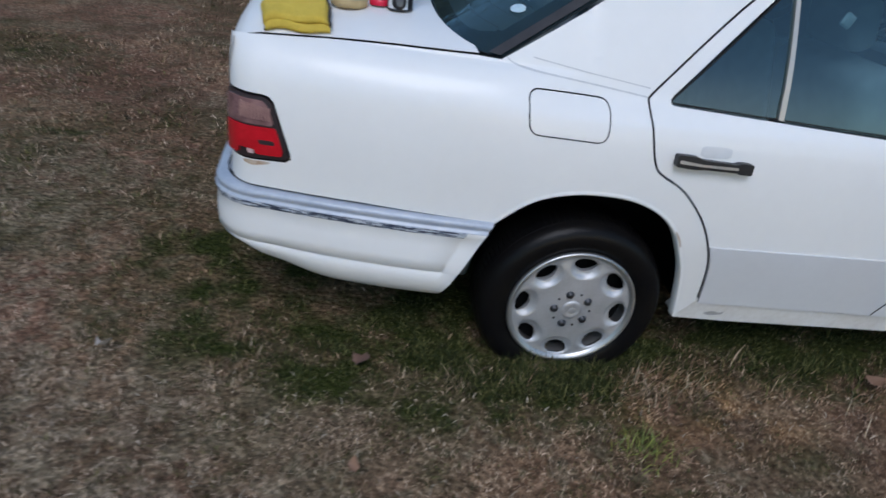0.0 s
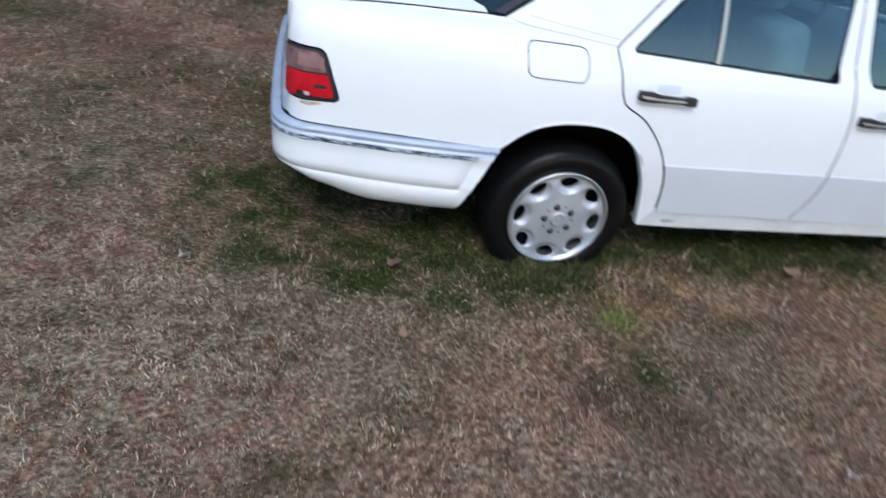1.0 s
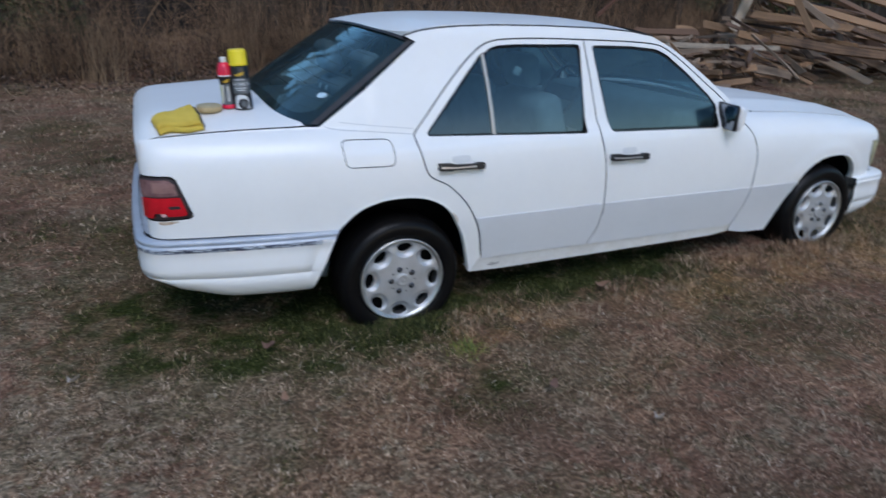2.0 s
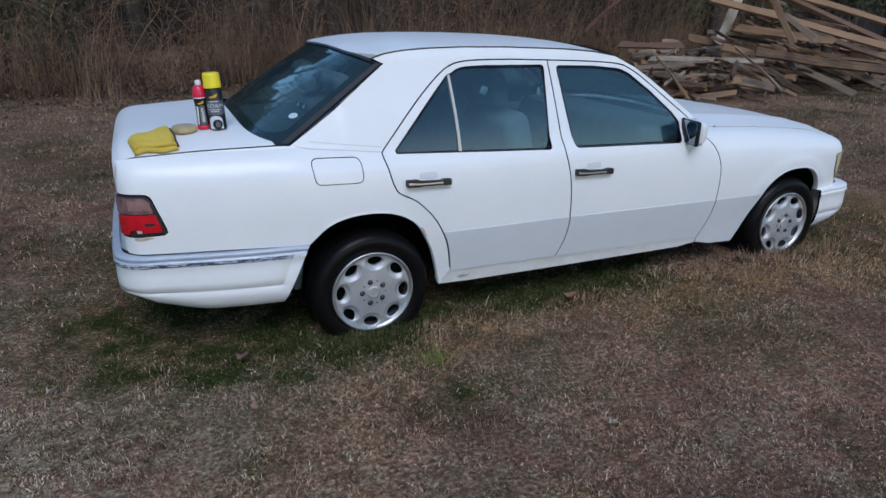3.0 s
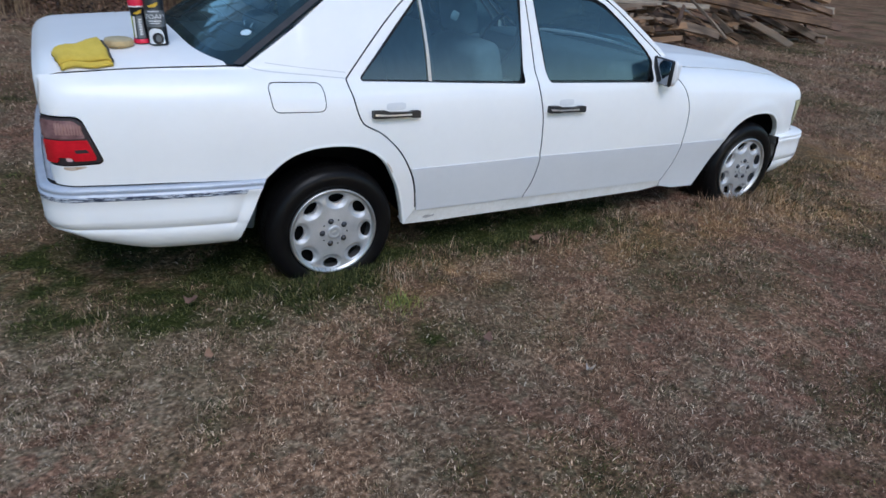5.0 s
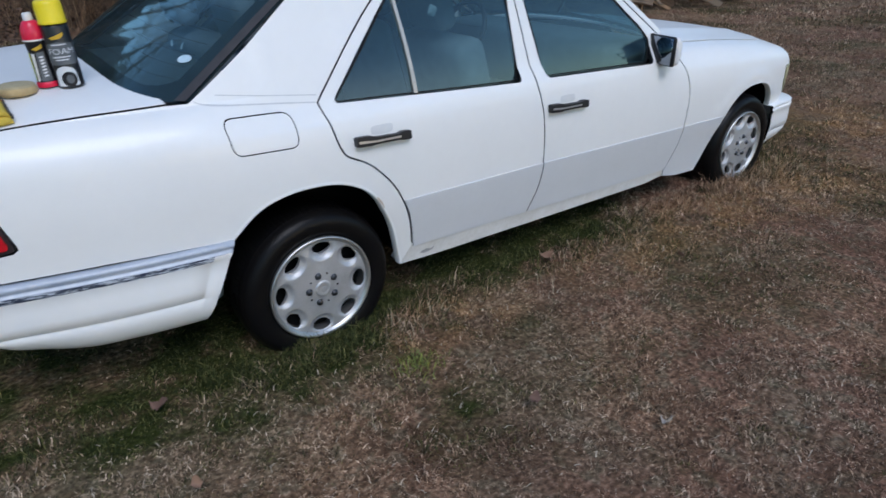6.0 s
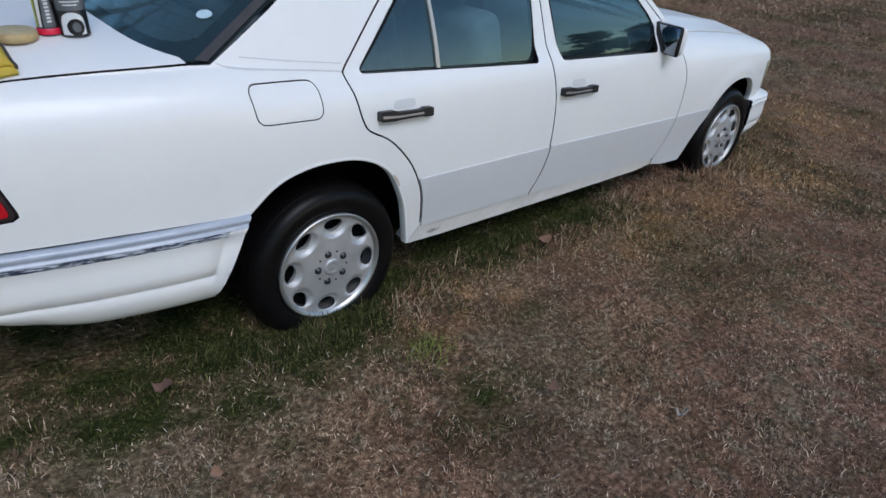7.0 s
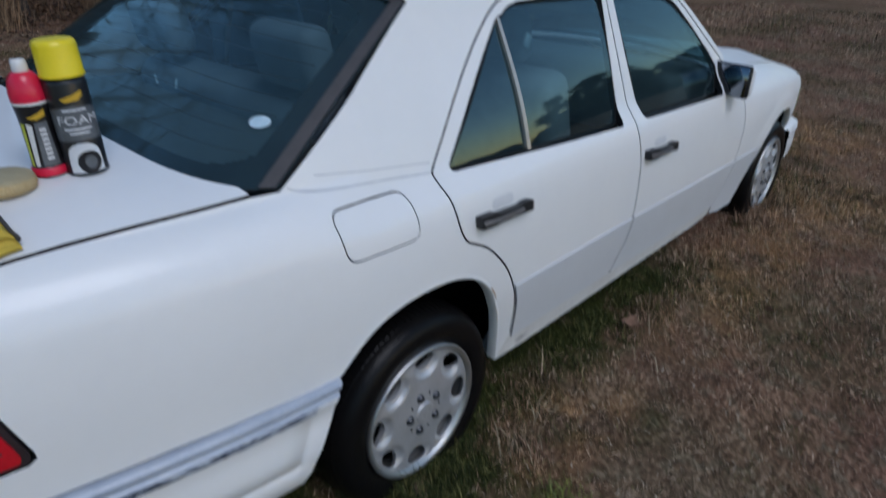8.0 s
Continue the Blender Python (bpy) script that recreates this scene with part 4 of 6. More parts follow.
def build_wheel():
    wheel = new("wheel")
    verts, faces = lathe([(0.196, 0.02), (0.206, -0.006), (0.225, -0.016), (0.250, -0.020), (0.274, -0.014), (0.287, 0.002), (0.294, 0.016), (0.298, 0.040), (0.300, 0.09), (0.298, 0.15), (0.288, 0.185), (0.255, 0.20), (0.2, 0.19)], 72, "y")
    mesh_ob("tyre", verts, faces, TYRE, wheel, "black tyre with dulled sidewall")
    # tread blocks round the outer shoulder
    verts, faces = [], []
    for k in range(96):
        a0, a1 = 2 * math.pi * k / 96, 2 * math.pi * (k + 0.75) / 96
        b = len(verts)
        for a in (a0, a1):
            for r, y in ((0.291, 0.014), (0.2965, 0.022), (0.3005, 0.045), (0.3015, 0.085), (0.297, 0.085), (0.285, 0.03)):
                verts.append((r * math.cos(a), y, r * math.sin(a)))
        for j in range(5):
            faces.append([b + j, b + j + 1, b + 6 + j + 1, b + 6 + j])
        faces += [[b + i for i in range(6)], [b + 11 - i for i in range(6)]]
    mesh_ob("tread", verts, faces, TYRE, wheel, smooth=False)
    verts, faces = lathe([(0.183, -0.004), (0.190, -0.014), (0.198, -0.020), (0.203, -0.019), (0.205, -0.012), (0.200, 0.004), (0.194, 0.03), (0.19, 0.12)], 72, "y")
    rim = mesh_ob("rim", verts, faces, RIMLIP, wheel, "bright machined rim lip")
    disc = [(0.186 * math.cos(2 * math.pi * k / 72), 0.186 * math.sin(2 * math.pi * k / 72)) for k in range(72)]
    holes = []
    for k in range(HOLES):
        a = 2 * math.pi * (k - 0.11) / HOLES
        loop = []
        for i in range(18):
            b = 2 * math.pi * i / 18
            rad = 0.0240 * math.sin(b)
            tan = 0.0355 * math.cos(b) * (1 + 0.20 * math.sin(b))
            loop.append(((0.157 + rad) * math.cos(a) - tan * math.sin(a), (0.157 + rad) * math.sin(a) + tan * math.cos(a)))
        holes.append(loop)
    panel("alloy_face", disc, wheel_face, ALLOY, rim, holes=holes, gap=0.0, depth=0.018, du=0.006, dv=0.006, label="silver eight-hole alloy face")
    verts, faces = lathe([(0.0, -0.0235), (0.012, -0.0235), (0.0135, -0.0228), (0.0145, -0.0236), (0.028, -0.0233), (0.032, -0.0215), (0.034, -0.012)], 40, "y")
    cap = mesh_ob("hub_cap", verts, faces, ALLOY, rim)
    for k in range(5):
        a = 2 * math.pi * k / 5 + math.radians(34)
        verts, faces = lathe([(0.0, -0.027), (0.007, -0.027), (0.0095, -0.025), (0.0105, -0.019), (0.0135, -0.018), (0.0135, -0.010)], 12, "y")
        mesh_ob("wheel_bolt", [(x + 0.056 * math.cos(a), y, z + 0.056 * math.sin(a)) for x, y, z in verts], faces, BOLT, rim, "dark wheel bolt")
        a += math.pi / 5
        # raised black dots stand in for the shade inside small recesses
        verts, faces = lathe([(0.0, -0.0188), (0.0035, -0.0188), (0.004, -0.014)], 8, "y")
        mesh_ob("bolt_recess", [(x + 0.060 * math.cos(a), y, z + 0.060 * math.sin(a)) for x, y, z in verts], faces, BLACK, rim)
    verts, faces = lathe([(0.0, 0.055), (0.19, 0.055)], 32, "y")
    mesh_ob("brake_disc", verts, faces, DARK, wheel)
    return wheel


WHEEL_Y = -0.832
wheel = build_wheel()
wheel.parent = car
wheel["label"] = "alloy wheel with black tyre sunk into grass"
wheel.matrix_basis = pose(0, WHEEL_Y, 0.300)
for x, s, turn, z in ((2.8, -1, 24, 0.300), (0, 1, 50, 0.300), (2.8, 1, 10, 0.300)):
    m = pose(x, s * -WHEEL_Y, z) @ Matrix.Rotation(0 if s < 0 else math.pi, 4, "Z") @ Matrix.Rotation(radians(turn), 4, "Y")
    w = copy_thing(wheel, m)

# wheel houses, floor, cabin
for x0 in (0.0, 2.8):
    for s in (-1, 1):
        verts, faces = [], []
        for k in range(25):
            a = math.pi * (-0.03 + 1.06 * k / 24)
            for r, y in ((0.425, 0.845), (0.435, 0.80), (0.435, 0.56), (0.0, 0.56)) if x0 < 1 else ((0.392, 0.83), (0.400, 0.78), (0.400, 0.56), (0.0, 0.56)):
                px, pz = min(3.102, x0 + r * math.cos(a) * 0.93), max(0.285, 0.31 + r * math.sin(a))
                verts.append((px, s * min(y, half(px, pz) - 0.03), pz))
        for k in range(24):
            for j in range(3):
                faces.append([k * 4 + j, k * 4 + j + 1, k * 4 + j + 5, k * 4 + j + 4])
        mesh_ob("wheel_house", verts, faces, DARK, car)
part("underbody", soft_box((4.0, 1.08, 0.04), (1.25, 0, 0.325), 0.01), DARK, car)
for s in (-1, 1):
    part("floor_side", soft_box((1.95, 0.24, 0.03), (1.38, s * 0.69, 0.285), 0.01), DARK, car)
    verts, faces = [], []
    for x in np.linspace(0.44, 2.0, 12):
        for z, d in ((0.30, 0.05), (0.6, 0.06), (0.88, 0.07), (0.93, 0.06), (0.945, 0.03)):
            verts.append((x, s * (half(x, z) - d), z - 0.02 * x * (z > 0.8)))
    for i in range(11):
        for j in range(4):
            faces.append([i * 5 + j, i * 5 + j + 1, i * 5 + j + 6, i * 5 + j + 5])
    mesh_ob("door_card", verts, faces, CABIN, car)
    part("rear_door_card", soft_box((0.44, 0.02, 0.20), (0.24, s * 0.795, 0.83), 0.008), CABIN, car)
part("boot_wall", soft_box((0.04, 1.4, 0.66), (-0.28, 0, 0.63), 0.01, 1, (0, 10, 0)), CABIN, car)
part("parcel_shelf", soft_box((0.42, 1.36, 0.03), (-0.20, 0, 0.985), 0.01), CABIN, car)
part("dashboard", soft_box((0.42, 1.40, 0.30), (1.86, 0, 0.83), 0.06, 4), CABIN, car)
part("headliner", soft_box((1.20, 1.10, 0.02), (0.75, 0, 1.375), 0.005, 1), CABIN, car)


def seat(x, y, wide, heads, base):
    st = new("car_seat")
    st.parent = car
    st["label"] = "blue-grey upholstered seat with headrests" if len(heads) > 1 else "blue-grey upholstered front seat"
    st.location = (x, y, 0.30)
    part("cushion", soft_box((0.50, wide, 0.20), (0.22, 0, base), 0.06, 4), SEAT, st)
    part("seat_back", soft_box((0.17, wide, 0.60), (-0.02, 0, base + 0.32), 0.06, 4, (0, -16, 0)), SEAT, st)
    for h in heads:
        part("headrest", soft_box((0.10, 0.27, 0.17), (-0.13, h, base + 0.72), 0.04, 4, (0, -12, 0)), SEAT, st)
    return st


# pale block added where an unidentified bright spot shows behind the glass
part("belt_tag", soft_box((0.045, 0.010, 0.040), (0.681, -0.621, 1.203), 0.008, 2, (8, 20, 15)), STICKER, car, "small pale block added inside the rear side window for a bright spot")


seat(0.13, 0.0, 1.08, (-0.36, 0.36), 0.18)
seat(0.98, -0.37, 0.52, (0.0,), 0.16)
seat(0.98, 0.37, 0.52, (0.0,), 0.16)
# steering wheel on the far side
verts, faces = lathe([(0.185 + 0.014 * math.cos(a), 0.014 * math.sin(a)) for a in np.linspace(0, 2 * math.pi, 9)], 32)
sw = mesh_ob("steering_wheel", verts, faces, TRIM, car, "black steering wheel")
sw.matrix_basis = pose(1.62, 0.37, 0.93, 0, -65, 0)
part("hub", soft_box((0.10, 0.34, 0.03), (0, 0, 0), 0.012), TRIM, sw)


# ---- ground ----
def noise_pair(nt, tc, scale, detail=5.0):
    n = nt.nodes.new("ShaderNodeTexNoise")
    n.inputs["Scale"].default_value, n.inputs["Detail"].default_value = scale, detail
    nt.links.new(tc, n.inputs["Vector"])
    return n.outputs[0]


def ramp_of(nt, value, stops, gain=(1.52, 1.33, 1.21)):
    r = nt.nodes.new("ShaderNodeValToRGB")
    while len(r.color_ramp.elements) < len(stops):
        r.color_ramp.elements.new(0.5)
    for e, (p, c) in zip(r.color_ramp.elements, stops):
        e.position, e.color = p, (c[0] * gain[0], c[1] * gain[1], c[2] * gain[2], 1)
    nt.links.new(value, r.inputs[0])
    return r.outputs[0]


def mixed(nt, fac, a, b):
    m = nt.nodes.new("ShaderNodeMix")
    m.data_type = "RGBA"
    if isinstance(fac, float):
        m.inputs["Factor"].default_value = fac
    else:
        nt.links.new(fac, m.inputs["Factor"])
    for key, v in (("A", a), ("B", b)):
        if isinstance(v, tuple):
            m.inputs[key].default_value = (*v, 1)
        else:
            nt.links.new(v, m.inputs[key])
    return m.outputs["Result"]


def near_spot(nt, pos, centre, reach):
    """1 at the centre of a patch of the lawn, falling to 0 at its reach."""
    d = nt.nodes.new("ShaderNodeVectorMath")
    d.operation = "SUBTRACT"
    nt.links.new(pos, d.inputs[0])
    d.inputs[1].default_value = (*centre, 0.1)
    sc = nt.nodes.new("ShaderNodeVectorMath")
    sc.operation = "DIVIDE"
    nt.links.new(d.outputs[0], sc.inputs[0])
    sc.inputs[1].default_value = (*reach, 10)
    ln = nt.nodes.new("ShaderNodeVectorMath")
    ln.operation = "LENGTH"
    nt.links.new(sc.outputs[0], ln.inputs[0])
    mr = nt.nodes.new("ShaderNodeMapRange")
    mr.inputs["From Min"].default_value, mr.inputs["From Max"].default_value = 1.0, 0.25
    nt.links.new(ln.outputs["Value"], mr.inputs["Value"])
    return mr.outputs[0]


def calc(nt, op, a, b):
    m = nt.nodes.new("ShaderNodeMath")
    m.operation = op
    m.use_clamp = op == "ADD"
    for i, v in enumerate((a, b)):
        if isinstance(v, float):
            m.inputs[i].default_value = v
        else:
            nt.links.new(v, m.inputs[i])
    return m.outputs[0]


# green growth; the patches along the car also darken the turf as its shade
GREEN_PATCHES = (((-0.58, -0.48), (1.1, 0.66), 2.2), ((1.05, -0.72), (1.0, 0.33), 1.1), ((-0.28, -0.94), (0.55, 0.28), 1.5), ((-0.80, -1.20), (1.2, 0.55), 0.16), ((0.16, -1.55), (0.35, 0.25), 0.5), ((-0.96, -1.82), (0.22, 0.16), 0.5), ((-2.3, 0.1), (1.8, 1.4), 0.28))


PALE_STRAW_PATCHES = (((-1.5, -1.35), (1.1, 1.0)), ((-2.4, 0.0), (1.5, 1.2)))


GOLD_PATCHES = (((0.45, -1.04), (0.50, 0.22)), ((1.9, -1.10), (1.0, 0.35)), ((3.2, -1.15), (0.9, 0.55)), ((4.6, -0.6), (1.2, 0.8)))


def lawn_mat(name, blades):
    m = bpy.data.materials.new(name)
    m.use_nodes = True
    nt = m.node_tree
    b = nt.nodes["Principled BSDF"]
    b.inputs["Roughness"].default_value = 0.8 if blades else 0.95
    b.inputs["Specular IOR Level"].default_value = 0.25 if blades else 0.05
    geo = nt.nodes.new("ShaderNodeNewGeometry")
    pos = geo.outputs["Position"]
    big, mid = noise_pair(nt, pos, 1.1), noise_pair(nt, pos, 5.0)
    if blades:
        rnd = geo.outputs["Random Per Island"]
        dry = ramp_of(nt, rnd, ((0.0, (0.035, 0.023, 0.015)), (0.40, (0.150, 0.103, 0.066)), (0.75, (0.330, 0.240, 0.160)), (0.90, (0.50, 0.40, 0.28)), (1.0, (0.68, 0.58, 0.45))))
        red = ramp_of(nt, rnd, ((0.0, (0.038, 0.022, 0.018)), (0.5, (0.190, 0.120, 0.088)), (0.85, (0.39, 0.28, 0.21)), (1.0, (0.66, 0.54, 0.43))))
        straw = ramp_of(nt, rnd, ((0.0, (0.080, 0.046, 0.020)), (0.4, (0.275, 0.178, 0.092)), (1.0, (0.64, 0.47, 0.28))))
        green = ramp_of(nt, rnd, ((0.0, (0.006, 0.011, 0.003)), (0.6, (0.026, 0.040, 0.010)), (1.0, (0.13, 0.135, 0.05))))
    else:
        fine = noise_pair(nt, pos, 60.0, 8.0)
        dry = ramp_of(nt, fine, ((0.30, (0.062, 0.041, 0.028)), (0.52, (0.180, 0.120, 0.080)), (0.70, (0.34, 0.245, 0.165))))
        red = ramp_of(nt, fine, ((0.30, (0.058, 0.034, 0.025)), (0.60, (0.195, 0.115, 0.085)), (0.75, (0.30, 0.20, 0.155))))
        straw = ramp_of(nt, fine, ((0.30, (0.06, 0.035, 0.018)), (0.55, (0.20, 0.12, 0.06)), (0.75, (0.36, 0.24, 0.125))))
        green = ramp_of(nt, fine, ((0.30, (0.009, 0.013, 0.004)), (0.60, (0.026, 0.035, 0.010)), (0.75, (0.055, 0.062, 0.024))))
    thatch_shade = ramp_of(nt, rnd if blades else fine, ((0.0, (0.020, 0.012, 0.009)), (0.6, (0.070, 0.045, 0.029)), (1.0, (0.18, 0.122, 0.082))))
    patch = nt.nodes.new("ShaderNodeMapRange")
    patch.inputs["From Min"].default_value, patch.inputs["From Max"].default_value = 0.40, 0.62
    nt.links.new(big, patch.inputs["Value"])
    col = mixed(nt, patch.outputs[0], dry, red)
    # greyed, half-green growth in broad and small patches
    if blades:
        grey = ramp_of(nt, rnd, ((0.0, (0.030, 0.031, 0.021)), (0.45, (0.125, 0.122, 0.082)), (0.8, (0.30, 0.275, 0.20)), (1.0, (0.66, 0.60, 0.49))))
    else:
        grey = ramp_of(nt, fine, ((0.30, (0.040, 0.040, 0.028)), (0.52, (0.115, 0.112, 0.078)), (0.70, (0.26, 0.24, 0.18))))
    for scale, lo, hi, most in ((1.6, 0.48, 0.62, 0.50), (13.0, 0.53, 0.60, 0.55)):
        mt = nt.nodes.new("ShaderNodeMapRange")
        mt.inputs["From Min"].default_value, mt.inputs["From Max"].default_value = lo, hi
        mt.inputs["To Max"].default_value = most
        shifted = nt.nodes.new("ShaderNodeVectorMath")
        shifted.operation = "ADD"
        shifted.inputs[1].default_value = (7.3, 2.1, 0)
        nt.links.new(pos, shifted.inputs[0])
        nt.links.new(noise_pair(nt, shifted.outputs[0], scale, 4.0), mt.inputs["Value"])
        col = mixed(nt, mt.outputs[0], col, grey)
    # dark blotches at several sizes, for matted growth and painted shade between clumps
    for scale, lo, hi, most in ((34.0, 0.50, 0.60, 0.60), (9.0, 0.50, 0.66, 0.45), (2.2, 0.48, 0.68, 0.45)):
        mt = nt.nodes.new("ShaderNodeMapRange")
        mt.inputs["From Min"].default_value, mt.inputs["From Max"].default_value = lo, hi
        mt.inputs["To Max"].default_value = most
        nt.links.new(noise_pair(nt, pos, scale, 4.0), mt.inputs["Value"])
        col = mixed(nt, mt.outputs[0], col, thatch_shade)
    # paler grey straw mixed raggedly into the set patches of the lawn
    if blades:
        bleached = ramp_of(nt, rnd, ((0.0, (0.050, 0.046, 0.032)), (0.40, (0.190, 0.160, 0.120)), (0.8, (0.40, 0.340, 0.265)), (1.0, (0.70, 0.63, 0.51))))
    else:
        bleached = ramp_of(nt, fine, ((0.30, (0.062, 0.056, 0.040)), (0.52, (0.185, 0.162, 0.115)), (0.70, (0.36, 0.32, 0.235))))
    pale = None
    for c, r in PALE_STRAW_PATCHES:
        v = near_spot(nt, pos, c, r)
        pale = v if pale is None else calc(nt, "ADD", pale, v)
    tatter = nt.nodes.new("ShaderNodeMapRange")
    tatter.inputs["From Min"].default_value, tatter.inputs["From Max"].default_value = 0.44, 0.58
    tatter.inputs["To Min"].default_value, tatter.inputs["To Max"].default_value = 0.0, 0.72
    nt.links.new(noise_pair(nt, pos, 17.0, 5.0), tatter.inputs["Value"])
    col = mixed(nt, calc(nt, "MULTIPLY", pale, tatter.outputs[0]), col, bleached)
    total = None
    for c, r, k in GREEN_PATCHES:
        v = calc(nt, "MULTIPLY", near_spot(nt, pos, c, r), k)
        total = v if total is None else calc(nt, "ADD", total, v)
    speck = nt.nodes.new("ShaderNodeMapRange")
    speck.inputs["From Min"].default_value, speck.inputs["From Max"].default_value = 0.56, 0.72
    nt.links.new(mid, speck.inputs["Value"])
    fade = calc(nt, "MULTIPLY", speck.outputs[0], 0.40)
    ragged = nt.nodes.new("ShaderNodeMapRange")
    ragged.inputs["From Min"].default_value, ragged.inputs["From Max"].default_value = 0.38, 0.60
    nt.links.new(noise_pair(nt, pos, 7.0), ragged.inputs["Value"])
    rough_edge = calc(nt, "MULTIPLY", calc(nt, "SUBTRACT", ragged.outputs[0], 0.55), 0.6)
    inside = calc(nt, "MINIMUM", calc(nt, "MULTIPLY", total, 2.0), 1.0)
    total = calc(nt, "ADD", calc(nt, "MULTIPLY", total, 0.80), calc(nt, "MULTIPLY", rough_edge, inside))
    broad = nt.nodes.new("ShaderNodeMapRange")
    broad.inputs["From Min"].default_value, broad.inputs["From Max"].default_value = 0.47, 0.66
    broad.inputs["To Max"].default_value = 0.50
    nt.links.new(noise_pair(nt, pos, 0.8, 6.0), broad.inputs["Value"])
    total = calc(nt, "ADD", total, broad.outputs[0])
    total = calc(nt, "ADD", total, fade)
    gold = None
    for c, r in GOLD_PATCHES:
        v = near_spot(nt, pos, c, r)
        gold = v if gold is None else calc(nt, "ADD", gold, v)
    gold = calc(nt, "MULTIPLY", calc(nt, "MULTIPLY", gold, 0.85), ragged.outputs[0])
    col = mixed(nt, gold, col, straw)
    if blades:
        chance = calc(nt, "LESS_THAN", calc(nt, "FRACT", calc(nt, "MULTIPLY", rnd, 37.7), 0.0), total)
        col = mixed(nt, chance, col, green)
    else:
        col = mixed(nt, total, col, green)
    nt.links.new(col, b.inputs["Base Color"])
    if not blades:
        bp = nt.nodes.new("ShaderNodeBump")
        bp.inputs["Strength"].default_value, bp.inputs["Distance"].default_value = 0.9, 0.03
        nt.links.new(noise_pair(nt, pos, 45.0, 8.0), bp.inputs["Height"])
        nt.links.new(bp.outputs[0], b.inputs["Normal"])
    return m


def ground_z(x, y):
    k = np.exp(-((x - 1) / 14) ** 2 - (y / 12) ** 2)
    w = np.sin(x * 2.3 + 1.1 * np.sin(y * 1.7)) * np.cos(y * 2.9 + 0.7 * np.sin(x * 1.3))
    return 0.074 + 0.022 * k * np.tanh((y + 1.3) / 1.2) + 0.010 * w * k


LAWN = lawn_mat("dry_turf", False)
BLADES = lawn_mat("dry_grass_blades", True)
gx = np.concatenate([np.linspace(-400, -90, 8), np.linspace(-80, -8, 14), np.linspace(-7.5, 13, 110), np.linspace(14, 80, 16), np.linspace(90, 400, 8)])
gy = np.concatenate([np.linspace(-400, -90, 8), np.linspace(-80, -5, 14), np.linspace(-4.5, 10, 80), np.linspace(11, 80, 16), np.linspace(90, 400, 8)])
X, Y = np.meshgrid(gx, gy)
gv = np.stack([X, Y, ground_z(X, Y)], -1).reshape(-1, 3)
nx = len(gx)
gf = [[i * nx + j, i * nx + j + 1, (i + 1) * nx + j + 1, (i + 1) * nx + j] for i in range(len(gy) - 1) for j in range(nx - 1)]
tagged(mesh_ob("ground", gv, gf, LAWN), "dry brownish winter lawn with green patches", "ground", kind="structure")


def fast_mesh(name, verts, quads, tris, material):
    """One mesh from arrays: verts (n, 3), quads (m, 4), tris (k, 3)."""
    me = bpy.data.meshes.new(name)
    nq, nt_ = len(quads), len(tris)
    me.vertices.add(len(verts))
    me.vertices.foreach_set("co", np.ascontiguousarray(verts, dtype=np.float32).ravel())
    loops = np.concatenate([np.ravel(quads), np.ravel(tris)]).astype(np.int32)
    me.loops.add(len(loops))
    me.loops.foreach_set("vertex_index", loops)
    me.polygons.add(nq + nt_)
    starts = np.concatenate([np.arange(nq) * 4, nq * 4 + np.arange(nt_) * 3]).astype(np.int32)
    me.polygons.foreach_set("loop_start", starts)
    me.materials.append(material)
    me.update(calc_edges=True)
    me.validate()
    return new(name, me)


def value_noise(x, y, size, seed):
    """Smooth random field from -1 to 1 with features of the given size."""
    grid = np.random.default_rng(seed).uniform(-1, 1, (64, 64))
    u, v = x / size, y / size
    i, j = np.floor(u).astype(int), np.floor(v).astype(int)
    a, b = u - i, v - j
    a, b = a * a * (3 - 2 * a), b * b * (3 - 2 * b)
    at = lambda p, q: grid[p % 64, q % 64]
    return (at(i, j) * (1 - a) + at(i + 1, j) * a) * (1 - b) + (at(i, j + 1) * (1 - a) + at(i + 1, j + 1) * a) * b


def blades(rng, x, y, z, length, width, lean, yaw=None):
    """Bent grass blades of five points each at the given feet."""
    n = len(x)
    face = rng.uniform(0, 2 * np.pi, n)
    if yaw is None:
        yaw = rng.uniform(0, 2 * np.pi, n)
    out = np.stack([np.cos(yaw), np.sin(yaw), np.zeros(n)], -1)
    acr = np.stack([np.cos(face), np.sin(face), np.zeros(n)], -1)
    base = np.stack([x, y, z], -1)
    up = np.array([0, 0, 1.0])
    l = length[:, None]
    le = lean[:, None]
    mid = base + (np.sin(le * 0.6) * out + np.cos(le * 0.6) * up) * l * 0.55
    tip = mid + (np.sin(np.minimum(le * 1.5, 1.75)) * out + np.cos(np.minimum(le * 1.5, 1.75)) * up) * l * 0.5
    w = width[:, None] * 0.5
    v = np.stack([base - acr * w, base + acr * w, mid - acr * w * 0.8, mid + acr * w * 0.8, tip], 1).reshape(-1, 3)
    i = np.arange(n)[:, None] * 5
    return v, i + np.array([0, 1, 3, 2]), i + np.array([2, 3, 4])


